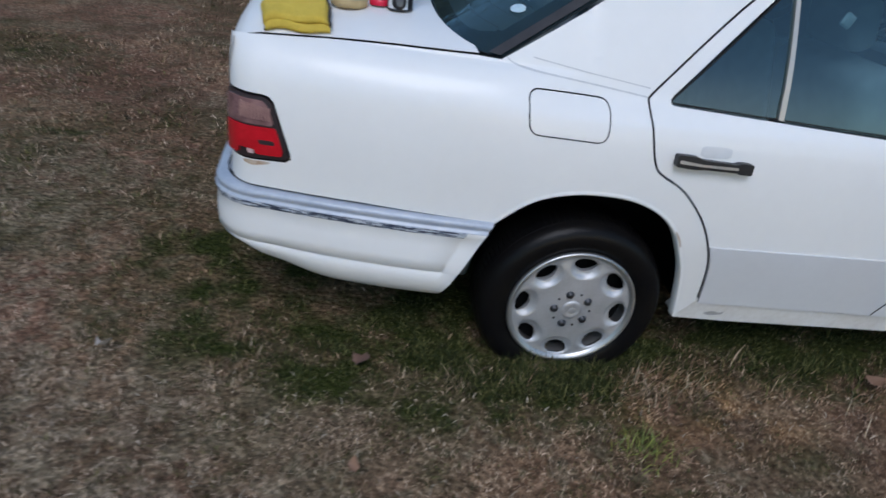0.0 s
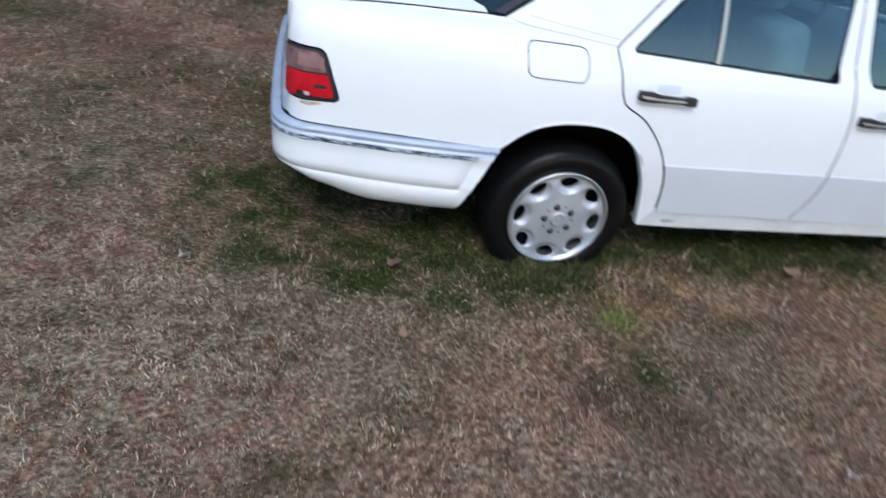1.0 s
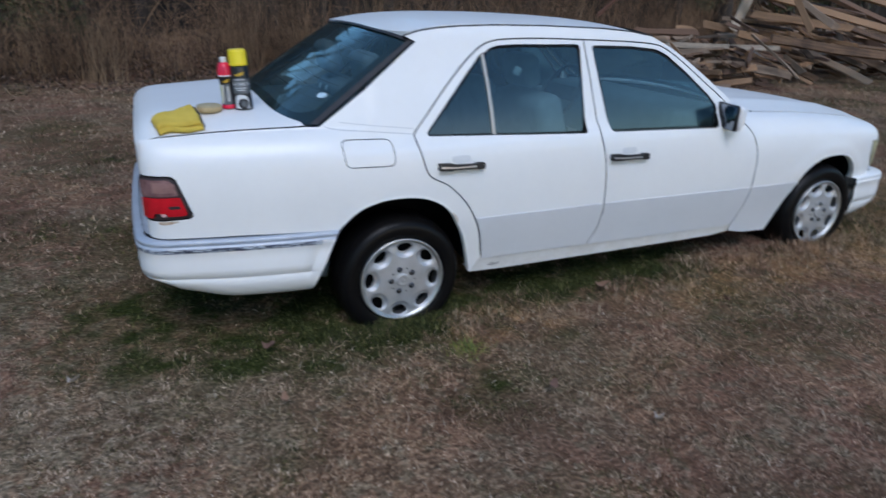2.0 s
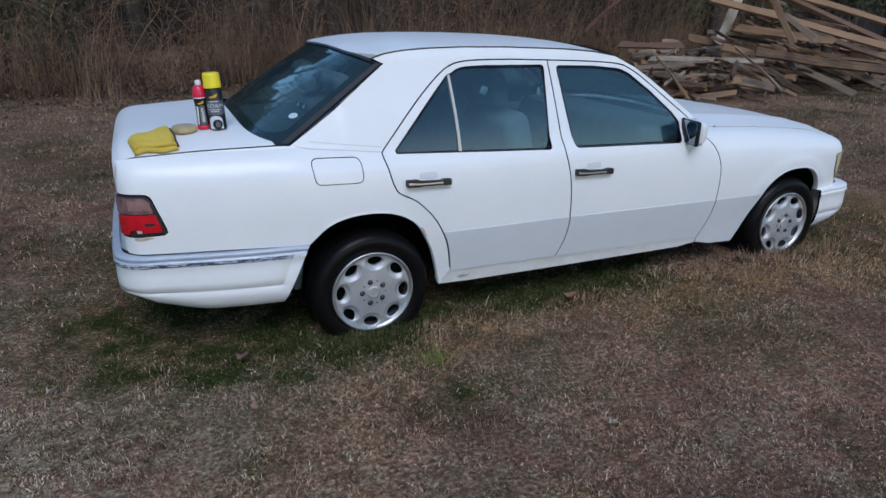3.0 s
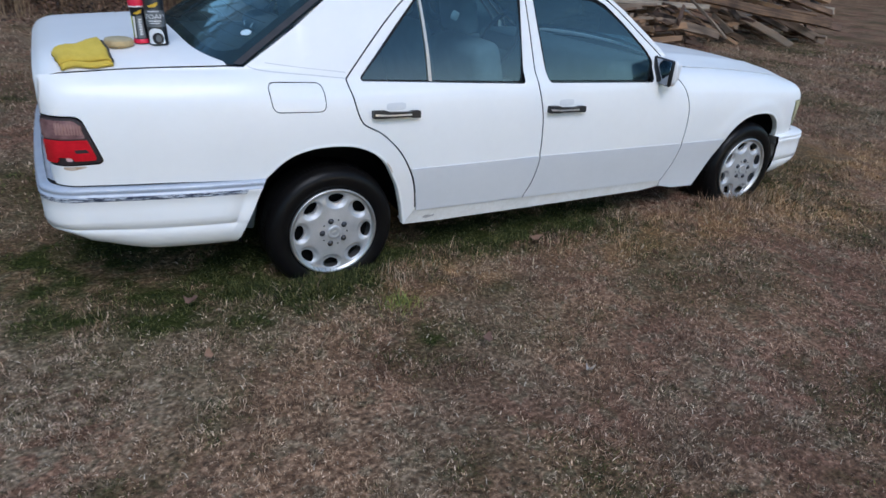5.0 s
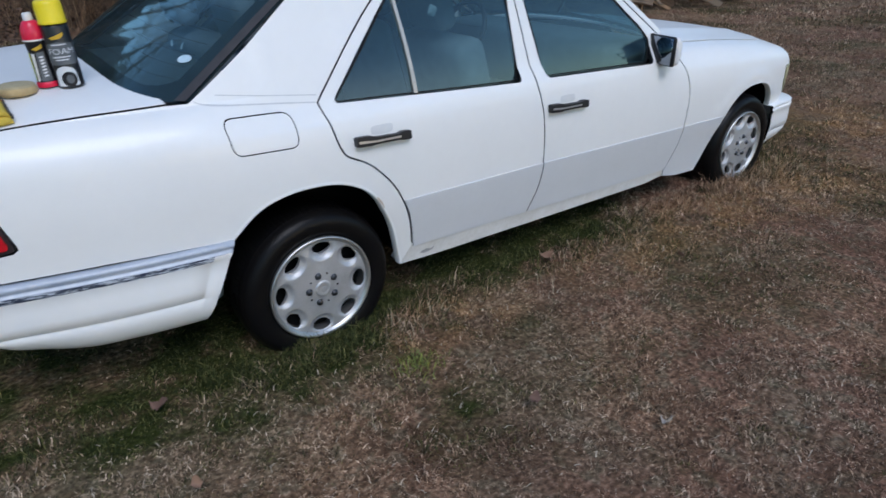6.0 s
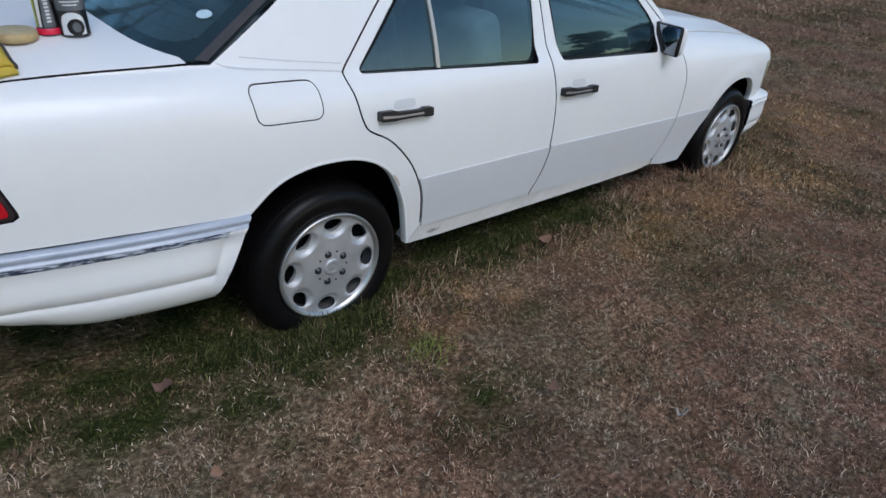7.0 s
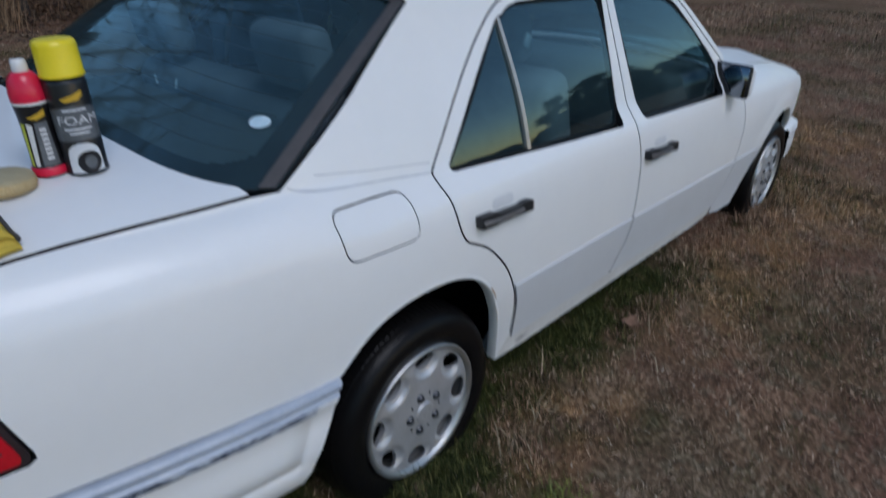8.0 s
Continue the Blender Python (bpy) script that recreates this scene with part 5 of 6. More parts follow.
def lawn():
    rng = np.random.default_rng(7)
    vs, qs, ts, off = [], [], [], 0
    for x0, x1, y0, y1, density, long, wide in ((-2.3, 2.9, -2.75, -0.55, 27000, 0.022, 0.0027), (-2.3, 4.2, -0.55, 0.5, 3000, 0.040, 0.0036), (-2.3, 4.6, -3.5, -2.75, 5500, 0.034, 0.0034),
                                                  (2.9, 4.8, -2.75, -0.55, 8000, 0.036, 0.0036), (-0.40, 0.46, -1.03, -0.855, 20000, 0.050, 0.0026), (2.42, 3.30, -1.05, -0.855, 16000, 0.080, 0.0028), (0.40, 2.4, -0.98, -0.80, 5000, 0.065, 0.0028), (-4.8, -2.3, -2.8, 2.5, 4500, 0.036, 0.0036), (-2.3, 9.5, 0.5, 4.0, 2400, 0.045, 0.0042),
                                                  (4.8, 10.5, -3.0, 0.5, 2500, 0.044, 0.0042), (-7.5, 13.5, 4.0, 8.6, 900, 0.050, 0.0055), (9.5, 16.0, -2.0, 4.0, 350, 0.07, 0.012)):
        n = int((x1 - x0) * (y1 - y0) * density)
        x, y = rng.uniform(x0, x1, n), rng.uniform(y0, y1, n)
        yaw = rng.uniform(0, 2 * np.pi, n)
        # tufts: part of the blades spring from common feet and lean one way
        m = max(1, n // 16)
        tx, ty, tw = rng.uniform(x0, x1, m), rng.uniform(y0, y1, m), rng.uniform(0, 2 * np.pi, m)
        k, which = rng.random(n) < 0.6, rng.integers(0, m, n)
        spread = 0.016 if density > 2000 else 0.05
        x = np.where(k, tx[which] + rng.normal(0, spread, n), x)
        y = np.where(k, ty[which] + rng.normal(0, spread, n), y)
        yaw = np.where(k, tw[which] + rng.normal(0, 0.8, n), yaw)
        tall = 0.80 + 0.30 * value_noise(x, y, 0.12, 1) + 0.55 * value_noise(x, y, 0.05, 2) + 0.20 * value_noise(x, y, 0.5, 3)
        length = long * rng.uniform(0.5, 1.35, n) * np.clip(tall, 0.12, 1.8)
        # longer grass along the sills, where no mower reached
        edge = np.exp(-((y + 0.86) / 0.13) ** 2) * ((x > -1.1) & (x < 3.6))
        length *= 1 + 0.6 * edge * (rng.random(n) < 0.5) * (long < 0.05)
        lean = np.clip(rng.normal(1.0, 0.38, n) - 0.3 * edge, 0.05, 1.5)
        v, q, t = blades(rng, x, y, ground_z(x, y) - 0.004, length, wide * rng.uniform(0.6, 1.3, n), lean, yaw)
        vs.append(v), qs.append(q + off), ts.append(t + off)
        off += len(v)
    return fast_mesh("lawn_grass", np.concatenate(vs), np.concatenate(qs), np.concatenate(ts), BLADES)


tagged(lawn(), "short dormant tan and brown grass with green tufts", "grass", kind="stuff")

# tall dry wisps beside the front wheel and sill
rng = np.random.default_rng(11)
WISP = mat("straw", (0.50, 0.40, 0.26), 0.8, vary=0.4, scale=9, per="island")
spots = [(1.15, -1.02), (1.3, -0.98), (1.55, -1.0), (3.25, -1.02), (3.4, -0.98), (0.95, -1.05), (2.2, -1.0), (2.5, -1.1), (3.0, -1.05), (-0.75, -1.4), (0.3, -1.0), (0.42, -0.95), (0.18, -1.02)]
cx = np.repeat([p[0] for p in spots], 6) + rng.normal(0, 0.07, 6 * len(spots))
cy = np.repeat([p[1] for p in spots], 6) + rng.normal(0, 0.06, 6 * len(spots))
v, q, t = blades(rng, cx, cy, ground_z(cx, cy), rng.uniform(0.05, 0.12, len(cx)), np.full(len(cx), 0.0028), rng.uniform(0.3, 1.1, len(cx)))
tagged(fast_mesh("dry_wisps", v, q, t, WISP), "tall straw-coloured wisps of grass beside the car", "grass", kind="stuff")

# bleached wisps lying over the turf, and one yellow-green tuft
PALE = mat("bleached_wisp", (0.60, 0.50, 0.38), 0.8, color2=(0.34, 0.26, 0.18), scale=9, per="island")
n = 2600
px, py = rng.uniform(-2.2, 3.2, n), rng.uniform(-2.7, -0.95, n)
v, q, t = blades(rng, px, py, ground_z(px, py) + rng.uniform(0.0, 0.016, n), rng.uniform(0.012, 0.034, n), rng.uniform(0.0015, 0.003, n), rng.uniform(0.8, 1.5, n))
tagged(fast_mesh("bleached_wisps", v, q, t, PALE), "bleached flattened blades scattered over the turf", "grass", kind="stuff")
LIME = mat("yellow_green_blade", (0.26, 0.27, 0.05), 0.7, color2=(0.11, 0.14, 0.03), scale=9, per="island")
n = 130
px, py = 0.165 + rng.normal(0, 0.05, n), -1.215 + rng.normal(0, 0.035, n)
v, q, t = blades(rng, px, py, ground_z(px, py) - 0.004, rng.uniform(0.03, 0.085, n), rng.uniform(0.002, 0.004, n), rng.uniform(0.3, 1.2, n))
tagged(fast_mesh("grass_tuft", v, q, t, LIME), "yellow-green tuft of living grass in the dry lawn", "grass", kind="stuff")

# ---- fallen leaves ----
LEAF = mat("dead_leaf", (0.24, 0.135, 0.085), 0.8, color2=(0.13, 0.07, 0.05), scale=30, per="object", bump=0.2)
PALELEAF = mat("pale_dead_leaf", (0.40, 0.34, 0.29), 0.8, color2=(0.26, 0.21, 0.17), scale=30, per="object", bump=0.2)


def leaf_mesh(size, curl):
    verts, faces = [], []
    for i in range(7):
        t = i / 6
        w = size * 0.42 * math.sin(math.pi * min(1, t * 0.95 + 0.03)) * (1 + 0.25 * math.sin(t * 17))
        x = size * (t - 0.5)
        for s in (-1, 0, 1):
            verts.append((x, s * w, curl * (abs(s) * 0.006 * math.sin(5 * t) + 0.012 * (t - 0.5) ** 2 * 4)))
    for i in range(6):
        for j in range(2):
            faces.append([i * 3 + j, i * 3 + j + 1, i * 3 + j + 4, i * 3 + j + 3])
    return verts, faces


LEAVES = (((-1.385, -0.885), 0.055, PALELEAF), ((-0.640, -0.925), 0.060, LEAF), ((1.095, -0.93), 0.075, LEAF), ((-1.9, -0.4), 0.05, LEAF),
          ((0.35, -1.62), 0.04, LEAF), ((1.6, -1.3), 0.04, LEAF), ((0.6, -1.95), 0.04, PALELEAF), ((-0.65, -1.32), 0.035, LEAF))
for (x, y), size, m in LEAVES:
    v, f = leaf_mesh(size, 2.2)
    ob = mesh_ob("fallen_leaf", v, f, m)
    ob.matrix_world = pose(x, y, ground_z(x, y) + 0.042, random.uniform(-20, 20), random.uniform(-20, 20), random.uniform(0, 360))
    tagged(ob, "curled brown dead leaf lying on the grass" if m is LEAF else "bleached pale dead leaf lying on the grass", "leaf", "leaves on the lawn")

# ---- things on the boot lid ----
YELLOW = mat("yellow_cap_plastic", (0.85, 0.66, 0.01), 0.32, vary=0.08, scale=20)
RED_P = mat("red_bottle_plastic", (0.72, 0.02, 0.06), 0.28, vary=0.15, scale=20)
WHITE_P = mat("white_plastic", (0.75, 0.73, 0.70), 0.4, vary=0.08, scale=20)
LABEL_B = mat("black_label", (0.014, 0.014, 0.016), 0.3, vary=0.2, scale=30)
LABEL_G = mat("grey_label", (0.15, 0.16, 0.17), 0.32, color2=(0.07, 0.075, 0.08), scale=25)
LABEL_W = mat("white_print", (0.68, 0.69, 0.70), 0.35, vary=0.1, scale=30)
LABEL_Y = mat("gold_print", (0.62, 0.38, 0.03), 0.4, vary=0.2, scale=30)
LABEL_L = mat("lime_print", (0.60, 0.62, 0.05), 0.4, vary=0.2, scale=30)
FACE = math.radians(-103)  # the way the labels face


def round_patch(loop, r, material, parent, name, label=""):
    """A printed patch laid on a cylinder of radius r: loop of (across, height) in metres."""
    flat = dense(list(loop) + [loop[0]], 0.006)[:-1]
    bm = bmesh.new()
    vs = [bm.verts.new((a, z, 0)) for a, z in flat]
    f = bm.faces.new(vs)
    bmesh.ops.triangulate(bm, faces=[f])
    us = [a for a, z in flat]
    for c in np.arange(min(us) + 0.004, max(us), 0.004):
        bmesh.ops.bisect_plane(bm, geom=bm.verts[:] + bm.edges[:] + bm.faces[:], dist=1e-7, plane_co=(c, 0, 0), plane_no=(1, 0, 0))
    for v in bm.verts:
        a = FACE + v.co.x / r
        v.co = Vector((r * math.cos(a), r * math.sin(a), v.co.y))
    return part(name, bm, material, parent, label)


def text_on(word, size, r, z, across, material, parent, name, turn=0.0):
    """Printed words bent round a cylinder."""
    cu = bpy.data.curves.new(name, "FONT")
    cu.body, cu.size, cu.align_x, cu.align_y, cu.extrude = word, size, "CENTER", "CENTER", 0.0
    cu.resolution_u = 3
    tmp = new(name, cu)
    me = bpy.data.meshes.new_from_object(tmp.evaluated_get(bpy.context.evaluated_depsgraph_get()))
    bpy.data.objects.remove(tmp)
    ct, st = math.cos(turn), math.sin(turn)
    for v in me.vertices:
        px, pz = v.co.x * 1.25 * ct - v.co.y * st, v.co.x * 1.25 * st + v.co.y * ct
        a = FACE + (across + px) / r
        v.co = Vector((r * math.cos(a), r * math.sin(a), z + pz))
    me.materials.clear()
    me.materials.append(material)
    ob = new(name, me)
    ob.parent = parent
    return ob


def set_down(x, y, dz=0.0):
    return (x, y, lid_z(x, y) + dz)


can = thing("spray_can", "tall black spray can with yellow cap on boot lid", "spray can", at=set_down(-0.598, -0.505))
can.rotation_euler = (0, radians(-2.5), 0)  # the lid slopes a little
v, f = lathe([(0.0, 0.002), (0.034, 0.0), (0.0375, 0.003), (0.0365, 0.006), (0.0365, 0.170), (0.035, 0.176), (0.033, 0.180), (0.0, 0.180)], 40)
mesh_ob("can_body", v, f, LABEL_B, can, "black printed can body")
v, f = lathe([(0.036, 0.182), (0.0385, 0.183), (0.0385, 0.187), (0.037, 0.190), (0.0365, 0.236), (0.0345, 0.244), (0.030, 0.247), (0.0, 0.247)], 40)
mesh_ob("cap", v, f, YELLOW, can, "yellow plastic cap")
round_patch([(-0.05, 0.068), (0.05, 0.068), (0.05, 0.126), (0.0, 0.134), (-0.05, 0.126)], 0.0369, LABEL_G, can, "grey_band")
text_on("FOAM", 0.023, 0.0373, 0.106, 0.004, LABEL_W, can, "printed_word")
for k, (w, z) in enumerate(((0.042, 0.124), (0.050, 0.089), (0.036, 0.081))):
    round_patch([(-w / 2, z), (w / 2, z), (w / 2, z + 0.0035), (-w / 2, z + 0.0035)], 0.0372, LABEL_W, can, "print_bar")
arch = [(-0.034, 0.006), (0.030, 0.006)] + [(0.030 * math.cos(a) - 0.002, 0.040 + 0.024 * math.sin(a)) for a in np.linspace(0, math.pi, 12)]
round_patch(arch, 0.0370, LABEL_W, can, "pale_arch", "pale printed arch")
tyre_print = [(0.004 + 0.022 * math.cos(a), 0.026 + 0.022 * math.sin(a)) for a in np.linspace(0, 2 * math.pi, 20)[:-1]]
round_patch(tyre_print, 0.0374, LABEL_B, can, "printed_tyre", "printed picture of a dark tyre")
round_patch([(0.006 + 0.011 * math.cos(a), 0.026 + 0.013 * math.sin(a)) for a in np.linspace(0, 2 * math.pi, 16)[:-1]], 0.0378, LABEL_G, can, "printed_rim")
round_patch([(-0.020, 0.146), (0.0, 0.152), (0.022, 0.160), (0.020, 0.150), (0.012, 0.143), (-0.012, 0.140)], 0.0370, LABEL_Y, can, "gold_mark")

bottle = thing("spray_bottle", "slim clear-labelled bottle with red shoulder and base on the boot lid", "bottle", at=set_down(-0.654, -0.475))
bottle.rotation_euler = (0, radians(-2.5), 0)
v, f = lathe([(0.0, 0.001), (0.028, 0.0), (0.031, 0.004), (0.031, 0.016), (0.0285, 0.020), (0.0275, 0.05), (0.0275, 0.105), (0.0295, 0.130), (0.0300, 0.138)], 36)
mesh_ob("bottle_body", v, f, LABEL_B, bottle, "dark printed bottle body")
v, f = lathe([(0.0316, 0.003), (0.0318, 0.010), (0.0314, 0.016), (0.029, 0.019)], 36)
mesh_ob("base_ring", v, f, RED_P, bottle, "red base")
v, f = lathe([(0.0305, 0.138), (0.0310, 0.145), (0.0305, 0.160), (0.026, 0.178), (0.020, 0.188), (0.015, 0.192), (0.0, 0.193)], 36)
mesh_ob("shoulder", v, f, RED_P, bottle, "red shoulder")
v, f = lathe([(0.0306, 0.136), (0.0312, 0.137), (0.0312, 0.140), (0.0306, 0.141)], 36)
mesh_ob("white_ring", v, f, WHITE_P, bottle)
v, f = lathe([(0.013, 0.192), (0.0135, 0.196), (0.0130, 0.208), (0.011, 0.213), (0.0, 0.214)], 24)
mesh_ob("nozzle", v, f, WHITE_P, bottle, "white nozzle cap")
round_patch([(-0.016, 0.114), (0.0, 0.120), (0.017, 0.128), (0.016, 0.116), (0.0, 0.110)], 0.0305, LABEL_Y, bottle, "gold_mark")
round_patch([(-0.034, 0.022), (-0.028, 0.022), (-0.024, 0.104), (-0.032, 0.104)], 0.0288, LABEL_L, bottle, "lime_stripe")
round_patch([(-0.024, 0.022), (-0.016, 0.022), (-0.010, 0.100), (-0.020, 0.104)], 0.0288, WHITE_P, bottle, "white_stripe")
round_patch([(-0.010, 0.022), (0.020, 0.022), (0.016, 0.106), (-0.006, 0.104)], 0.0287, LABEL_G, bottle, "grey_label")
for k in range(7):
    z = 0.034 + 0.009 * k
    round_patch([(0.0, z), (0.011, z + 0.001), (0.011, z + 0.006), (0.0, z + 0.005)], 0.0290, LABEL_W, bottle, "print_bar")

SPONGE = mat("tan_foam", (0.56, 0.42, 0.22), 0.9, color2=(0.42, 0.30, 0.14), scale=40, bump=0.5, bump_scale=220)
SPONGE_TOP = mat("greyish_foam_top", (0.46, 0.39, 0.24), 0.95, color2=(0.34, 0.28, 0.17), scale=30, bump=0.6, bump_scale=200)
pad = thing("foam_pad", "round tan foam applicator pad lying on the boot lid", "sponge", at=set_down(-0.742, -0.497))
v, f = lathe([(0.0, 0.002), (0.046, 0.0), (0.052, 0.004), (0.054, 0.012), (0.053, 0.020), (0.050, 0.024)], 40)
mesh_ob("pad_body", v, f, SPONGE, pad, "tan foam side")
v, f = lathe([(0.051, 0.022), (0.050, 0.027), (0.044, 0.030), (0.02, 0.031), (0.0, 0.031)], 40)
mesh_ob("pad_top", v, f, SPONGE_TOP, pad, "greyish brown worn top face")

TOWEL = mat("yellow_microfibre", (0.80, 0.58, 0.09), 0.95, color2=(0.60, 0.41, 0.05), scale=14, bump=0.7, bump_scale=420)
HEM = mat("dark_hem", (0.06, 0.055, 0.05), 0.9, vary=0.3, scale=60)
towel = thing("folded_towel", "folded yellow microfibre towel with a dark hem on the boot lid", "towel", at=(0, 0, 0))


def towel_layer(lo, hi, x0, x1, y0, y1, name, seed):
    """One folded layer: closed and rounded at its front fold, rippled."""
    verts, faces, nu, ring = [], [], 26, []
    prof = [(0.0, lo + 0.002), (0.10, lo), (0.5, lo), (0.9, lo), (0.985, lo + 0.002), (1.0, (lo + hi) / 2), (0.985, hi - 0.002), (0.9, hi), (0.7, hi), (0.5, hi), (0.3, hi), (0.1, hi), (0.0, hi - 0.002)]
    m = len(prof)
    for i in range(nu):
        t = i / (nu - 1)
        for u, z in prof:
            x = x0 + (x1 - x0) * t + 0.010 * noise.noise((seed, u * 3, 1.0)) + 0.02 * (u - 0.5)
            y = (y1 + 0.06 * t) * (1 - u) + (y0 - 0.01 * t) * u + 0.014 * noise.noise((t * 2.2, seed, 4.0))
            r = 0.010 * noise.noise((x * 14, y * 10, seed)) + 0.004 * noise.noise((x * 50, y * 40, seed))
            k = (z - lo) / (hi - lo)
            end = 1 - 0.35 * max(0, abs(t - 0.5) - 0.44) / 0.06
            verts.append((x, y, lid_z(min(x, -0.5), y) + 0.004 + (z + r * k) * end))
    for i in range(nu - 1):
        for j in range(m - 1):
            faces.append([i * m + j, (i + 1) * m + j, (i + 1) * m + j + 1, i * m + j + 1])
    faces += [[j for j in range(m)], [(nu - 1) * m + m - 1 - j for j in range(m)]]
    return mesh_ob(name, verts, faces, TOWEL, towel), verts, m, nu


towel_layer(0.0, 0.020, -0.958, -0.792, -0.676, -0.590, "lower_layer", 1.0)
ob, tv, m, nu = towel_layer(0.018, 0.038, -0.964, -0.796, -0.668, -0.582, "upper_layer", 5.0)
hem = []
for j in range(m):
    p = Vector(tv[(nu - 1) * m + j])
    hem.append(p)
for nm, pts in (("side_hem", hem),):
    verts, faces = [], []
    for i, p in enumerate(pts):
        for k in range(6):
            a = 2 * math.pi * k / 6
            verts.append((p.x + 0.004 + 0.0035 * math.cos(a), p.y, p.z + 0.0035 * math.sin(a)))
    for i in range(len(pts) - 1):
        for k in range(6):
            faces.append([i * 6 + k, i * 6 + (k + 1) % 6, (i + 1) * 6 + (k + 1) % 6, (i + 1) * 6 + k])
    mesh_ob(nm, verts, faces, HEM, towel, "dark stitched hem")

# ---- wood pile ----
def wood_mat(name, color, dark):
    """Weathered timber: streaks along the board, stains, a shade of its own for each board."""
    m = mat(name, color, 0.85)
    nt = m.node_tree
    tc = nt.nodes["Texture Coordinate"].outputs["Object"]
    mp = nt.nodes.new("ShaderNodeMapping")
    mp.inputs["Scale"].default_value = (0.7, 14.0, 14.0)
    nt.links.new(tc, mp.inputs["Vector"])
    grain = noise_pair(nt, mp.outputs[0], 3.0, 6.0)
    stain = noise_pair(nt, tc, 2.2, 4.0)
    info = nt.nodes.new("ShaderNodeObjectInfo")
    total = calc(nt, "MULTIPLY", grain, 1.1)
    total = calc(nt, "SUBTRACT", calc(nt, "ADD", calc(nt, "MULTIPLY", info.outputs["Random"], 0.55), calc(nt, "MULTIPLY", total, 0.5)), calc(nt, "MULTIPLY", calc(nt, "SUBTRACT", stain, 0.5), -0.6))
    hi = tuple(min(0.8, c * 1.25) for c in color)
    nt.links.new(ramp_of(nt, total, ((0.22, dark), (0.55, color), (0.85, hi)), (1.0, 1.0, 1.0)), nt.nodes["Principled BSDF"].inputs["Base Color"])
    bp = nt.nodes.new("ShaderNodeBump")
    bp.inputs["Strength"].default_value, bp.inputs["Distance"].default_value = 0.6, 0.01
    nt.links.new(grain, bp.inputs["Height"])
    nt.links.new(bp.outputs[0], nt.nodes["Principled BSDF"].inputs["Normal"])
    return m


WOODS = [wood_mat("weathered_board_" + n, c, c2) for n, c, c2 in (
    ("tan", (0.235, 0.135, 0.072), (0.060, 0.032, 0.018)), ("grey", (0.26, 0.18, 0.122), (0.07, 0.046, 0.031)), ("brown", (0.12, 0.066, 0.040), (0.028, 0.017, 0.012)), ("pale", (0.42, 0.34, 0.26), (0.19, 0.15, 0.11)), ("rust", (0.15, 0.065, 0.040), (0.06, 0.03, 0.02)))]
RIGHT, AWAY, ORIGIN = Vector((0.654, -0.757, 0)), Vector((0.757, 0.654, 0)), Vector((8.19, 4.27, 0.06))
BOARD_LABELS = ("tan weathered board lying in the scrap wood pile", "grey weathered board lying in the scrap wood pile", "dark brown old board lying in the scrap wood pile", "pale split board sticking out of the scrap wood pile", "rusty brown pole leaning by the scrap wood pile")


def board(a, b, wide, thick, which, roll=0.0):
    """One rough-sawn board from end to end, a little warped, with ragged ends."""
    a, b = Vector(a), Vector(b)
    L = (b - a).length
    r = random.Random(int(a.x * 1000 + b.z * 777 + b.y * 31))
    bm = bmesh.new()
    bmesh.ops.create_cube(bm, size=1)
    bmesh.ops.scale(bm, vec=(L, wide * 0.64, thick), verts=bm.verts)
    for c in (-0.3, -0.05, 0.22):
        bmesh.ops.bisect_plane(bm, geom=bm.verts[:] + bm.edges[:] + bm.faces[:], plane_co=(c * L, 0, 0), plane_no=(1, 0, 0))
    warp = r.uniform(-0.02, 0.02) * L
    for v in bm.verts:
        v.co.z += warp * (1 - (2 * v.co.x / L) ** 2)
        v.co += Vector((r.uniform(-0.06, 0.06) if abs(v.co.x) > 0.45 * L else 0, r.uniform(-0.012, 0.012), r.uniform(-0.006, 0.006)))
    bmesh.ops.bevel(bm, geom=[e for e in bm.edges if e.calc_length() > 0.15], offset=0.006, segments=1, affect="EDGES")
    ob = part("board", bm, WOODS[which], None, smooth=False)
    x = (b - a).normalized()
    y = Vector((0, 0, 1)).cross(x).normalized()
    m = Matrix((x, y, x.cross(y))).transposed().to_4x4()
    ob.matrix_world = Matrix.Translation((a + b) / 2) @ m @ Matrix.Rotation(radians(roll), 4, "X")
    return tagged(ob, BOARD_LABELS[which], "board", "boards of the scrap wood pile")


def mound(u):
    return float(np.interp(u, (-2.5, -2.2, -1.6, -0.8, -0.5, 0.1, 0.8, 1.8, 2.8), (0.15, 0.75, 0.88, 0.92, 1.35, 1.85, 1.50, 1.0, 0.5)))


def heap_front(u):
    return float(np.interp(u, (-2.3, -1.0, -0.2, 0.8, 2.8), (0.2, -0.1, 0.5, 2.2, 4.6)))


board((8.5, 5.7, 1.73), (11.1, 4.0, 0.97), 0.19, 0.06, 0, 60)
board((8.87, 5.0, 2.1), (8.99, 4.22, 1.02), 0.17, 0.05, 0, 75)
board((8.79, 5.67, 0.97), (9.3, 5.71, 2.09), 0.3, 0.04, 3, 80)
board((10.29, 5.65, 1.85), (12.62, 4.98, 1.31), 0.19, 0.06, 0, 60)
board((9.61, 5.97, 2.13), (12.21, 4.69, 0.97), 0.17, 0.07, 2, 50)
board((7.44, 5.84, 0.73), (8.96, 4.71, 0.74), 0.15, 0.04, 3, 70)
board((7.2, 6.45, 0.93), (7.95, 5.65, 0.94), 0.17, 0.05, 2, 60)
board((8.76, 4.81, 0.89), (11.41, 4.02, 0.57), 0.22, 0.07, 0, 70)
board((7.24, 5.48, 0.78), (7.43, 4.81, 0.15), 0.05, 0.04, 0, 0)
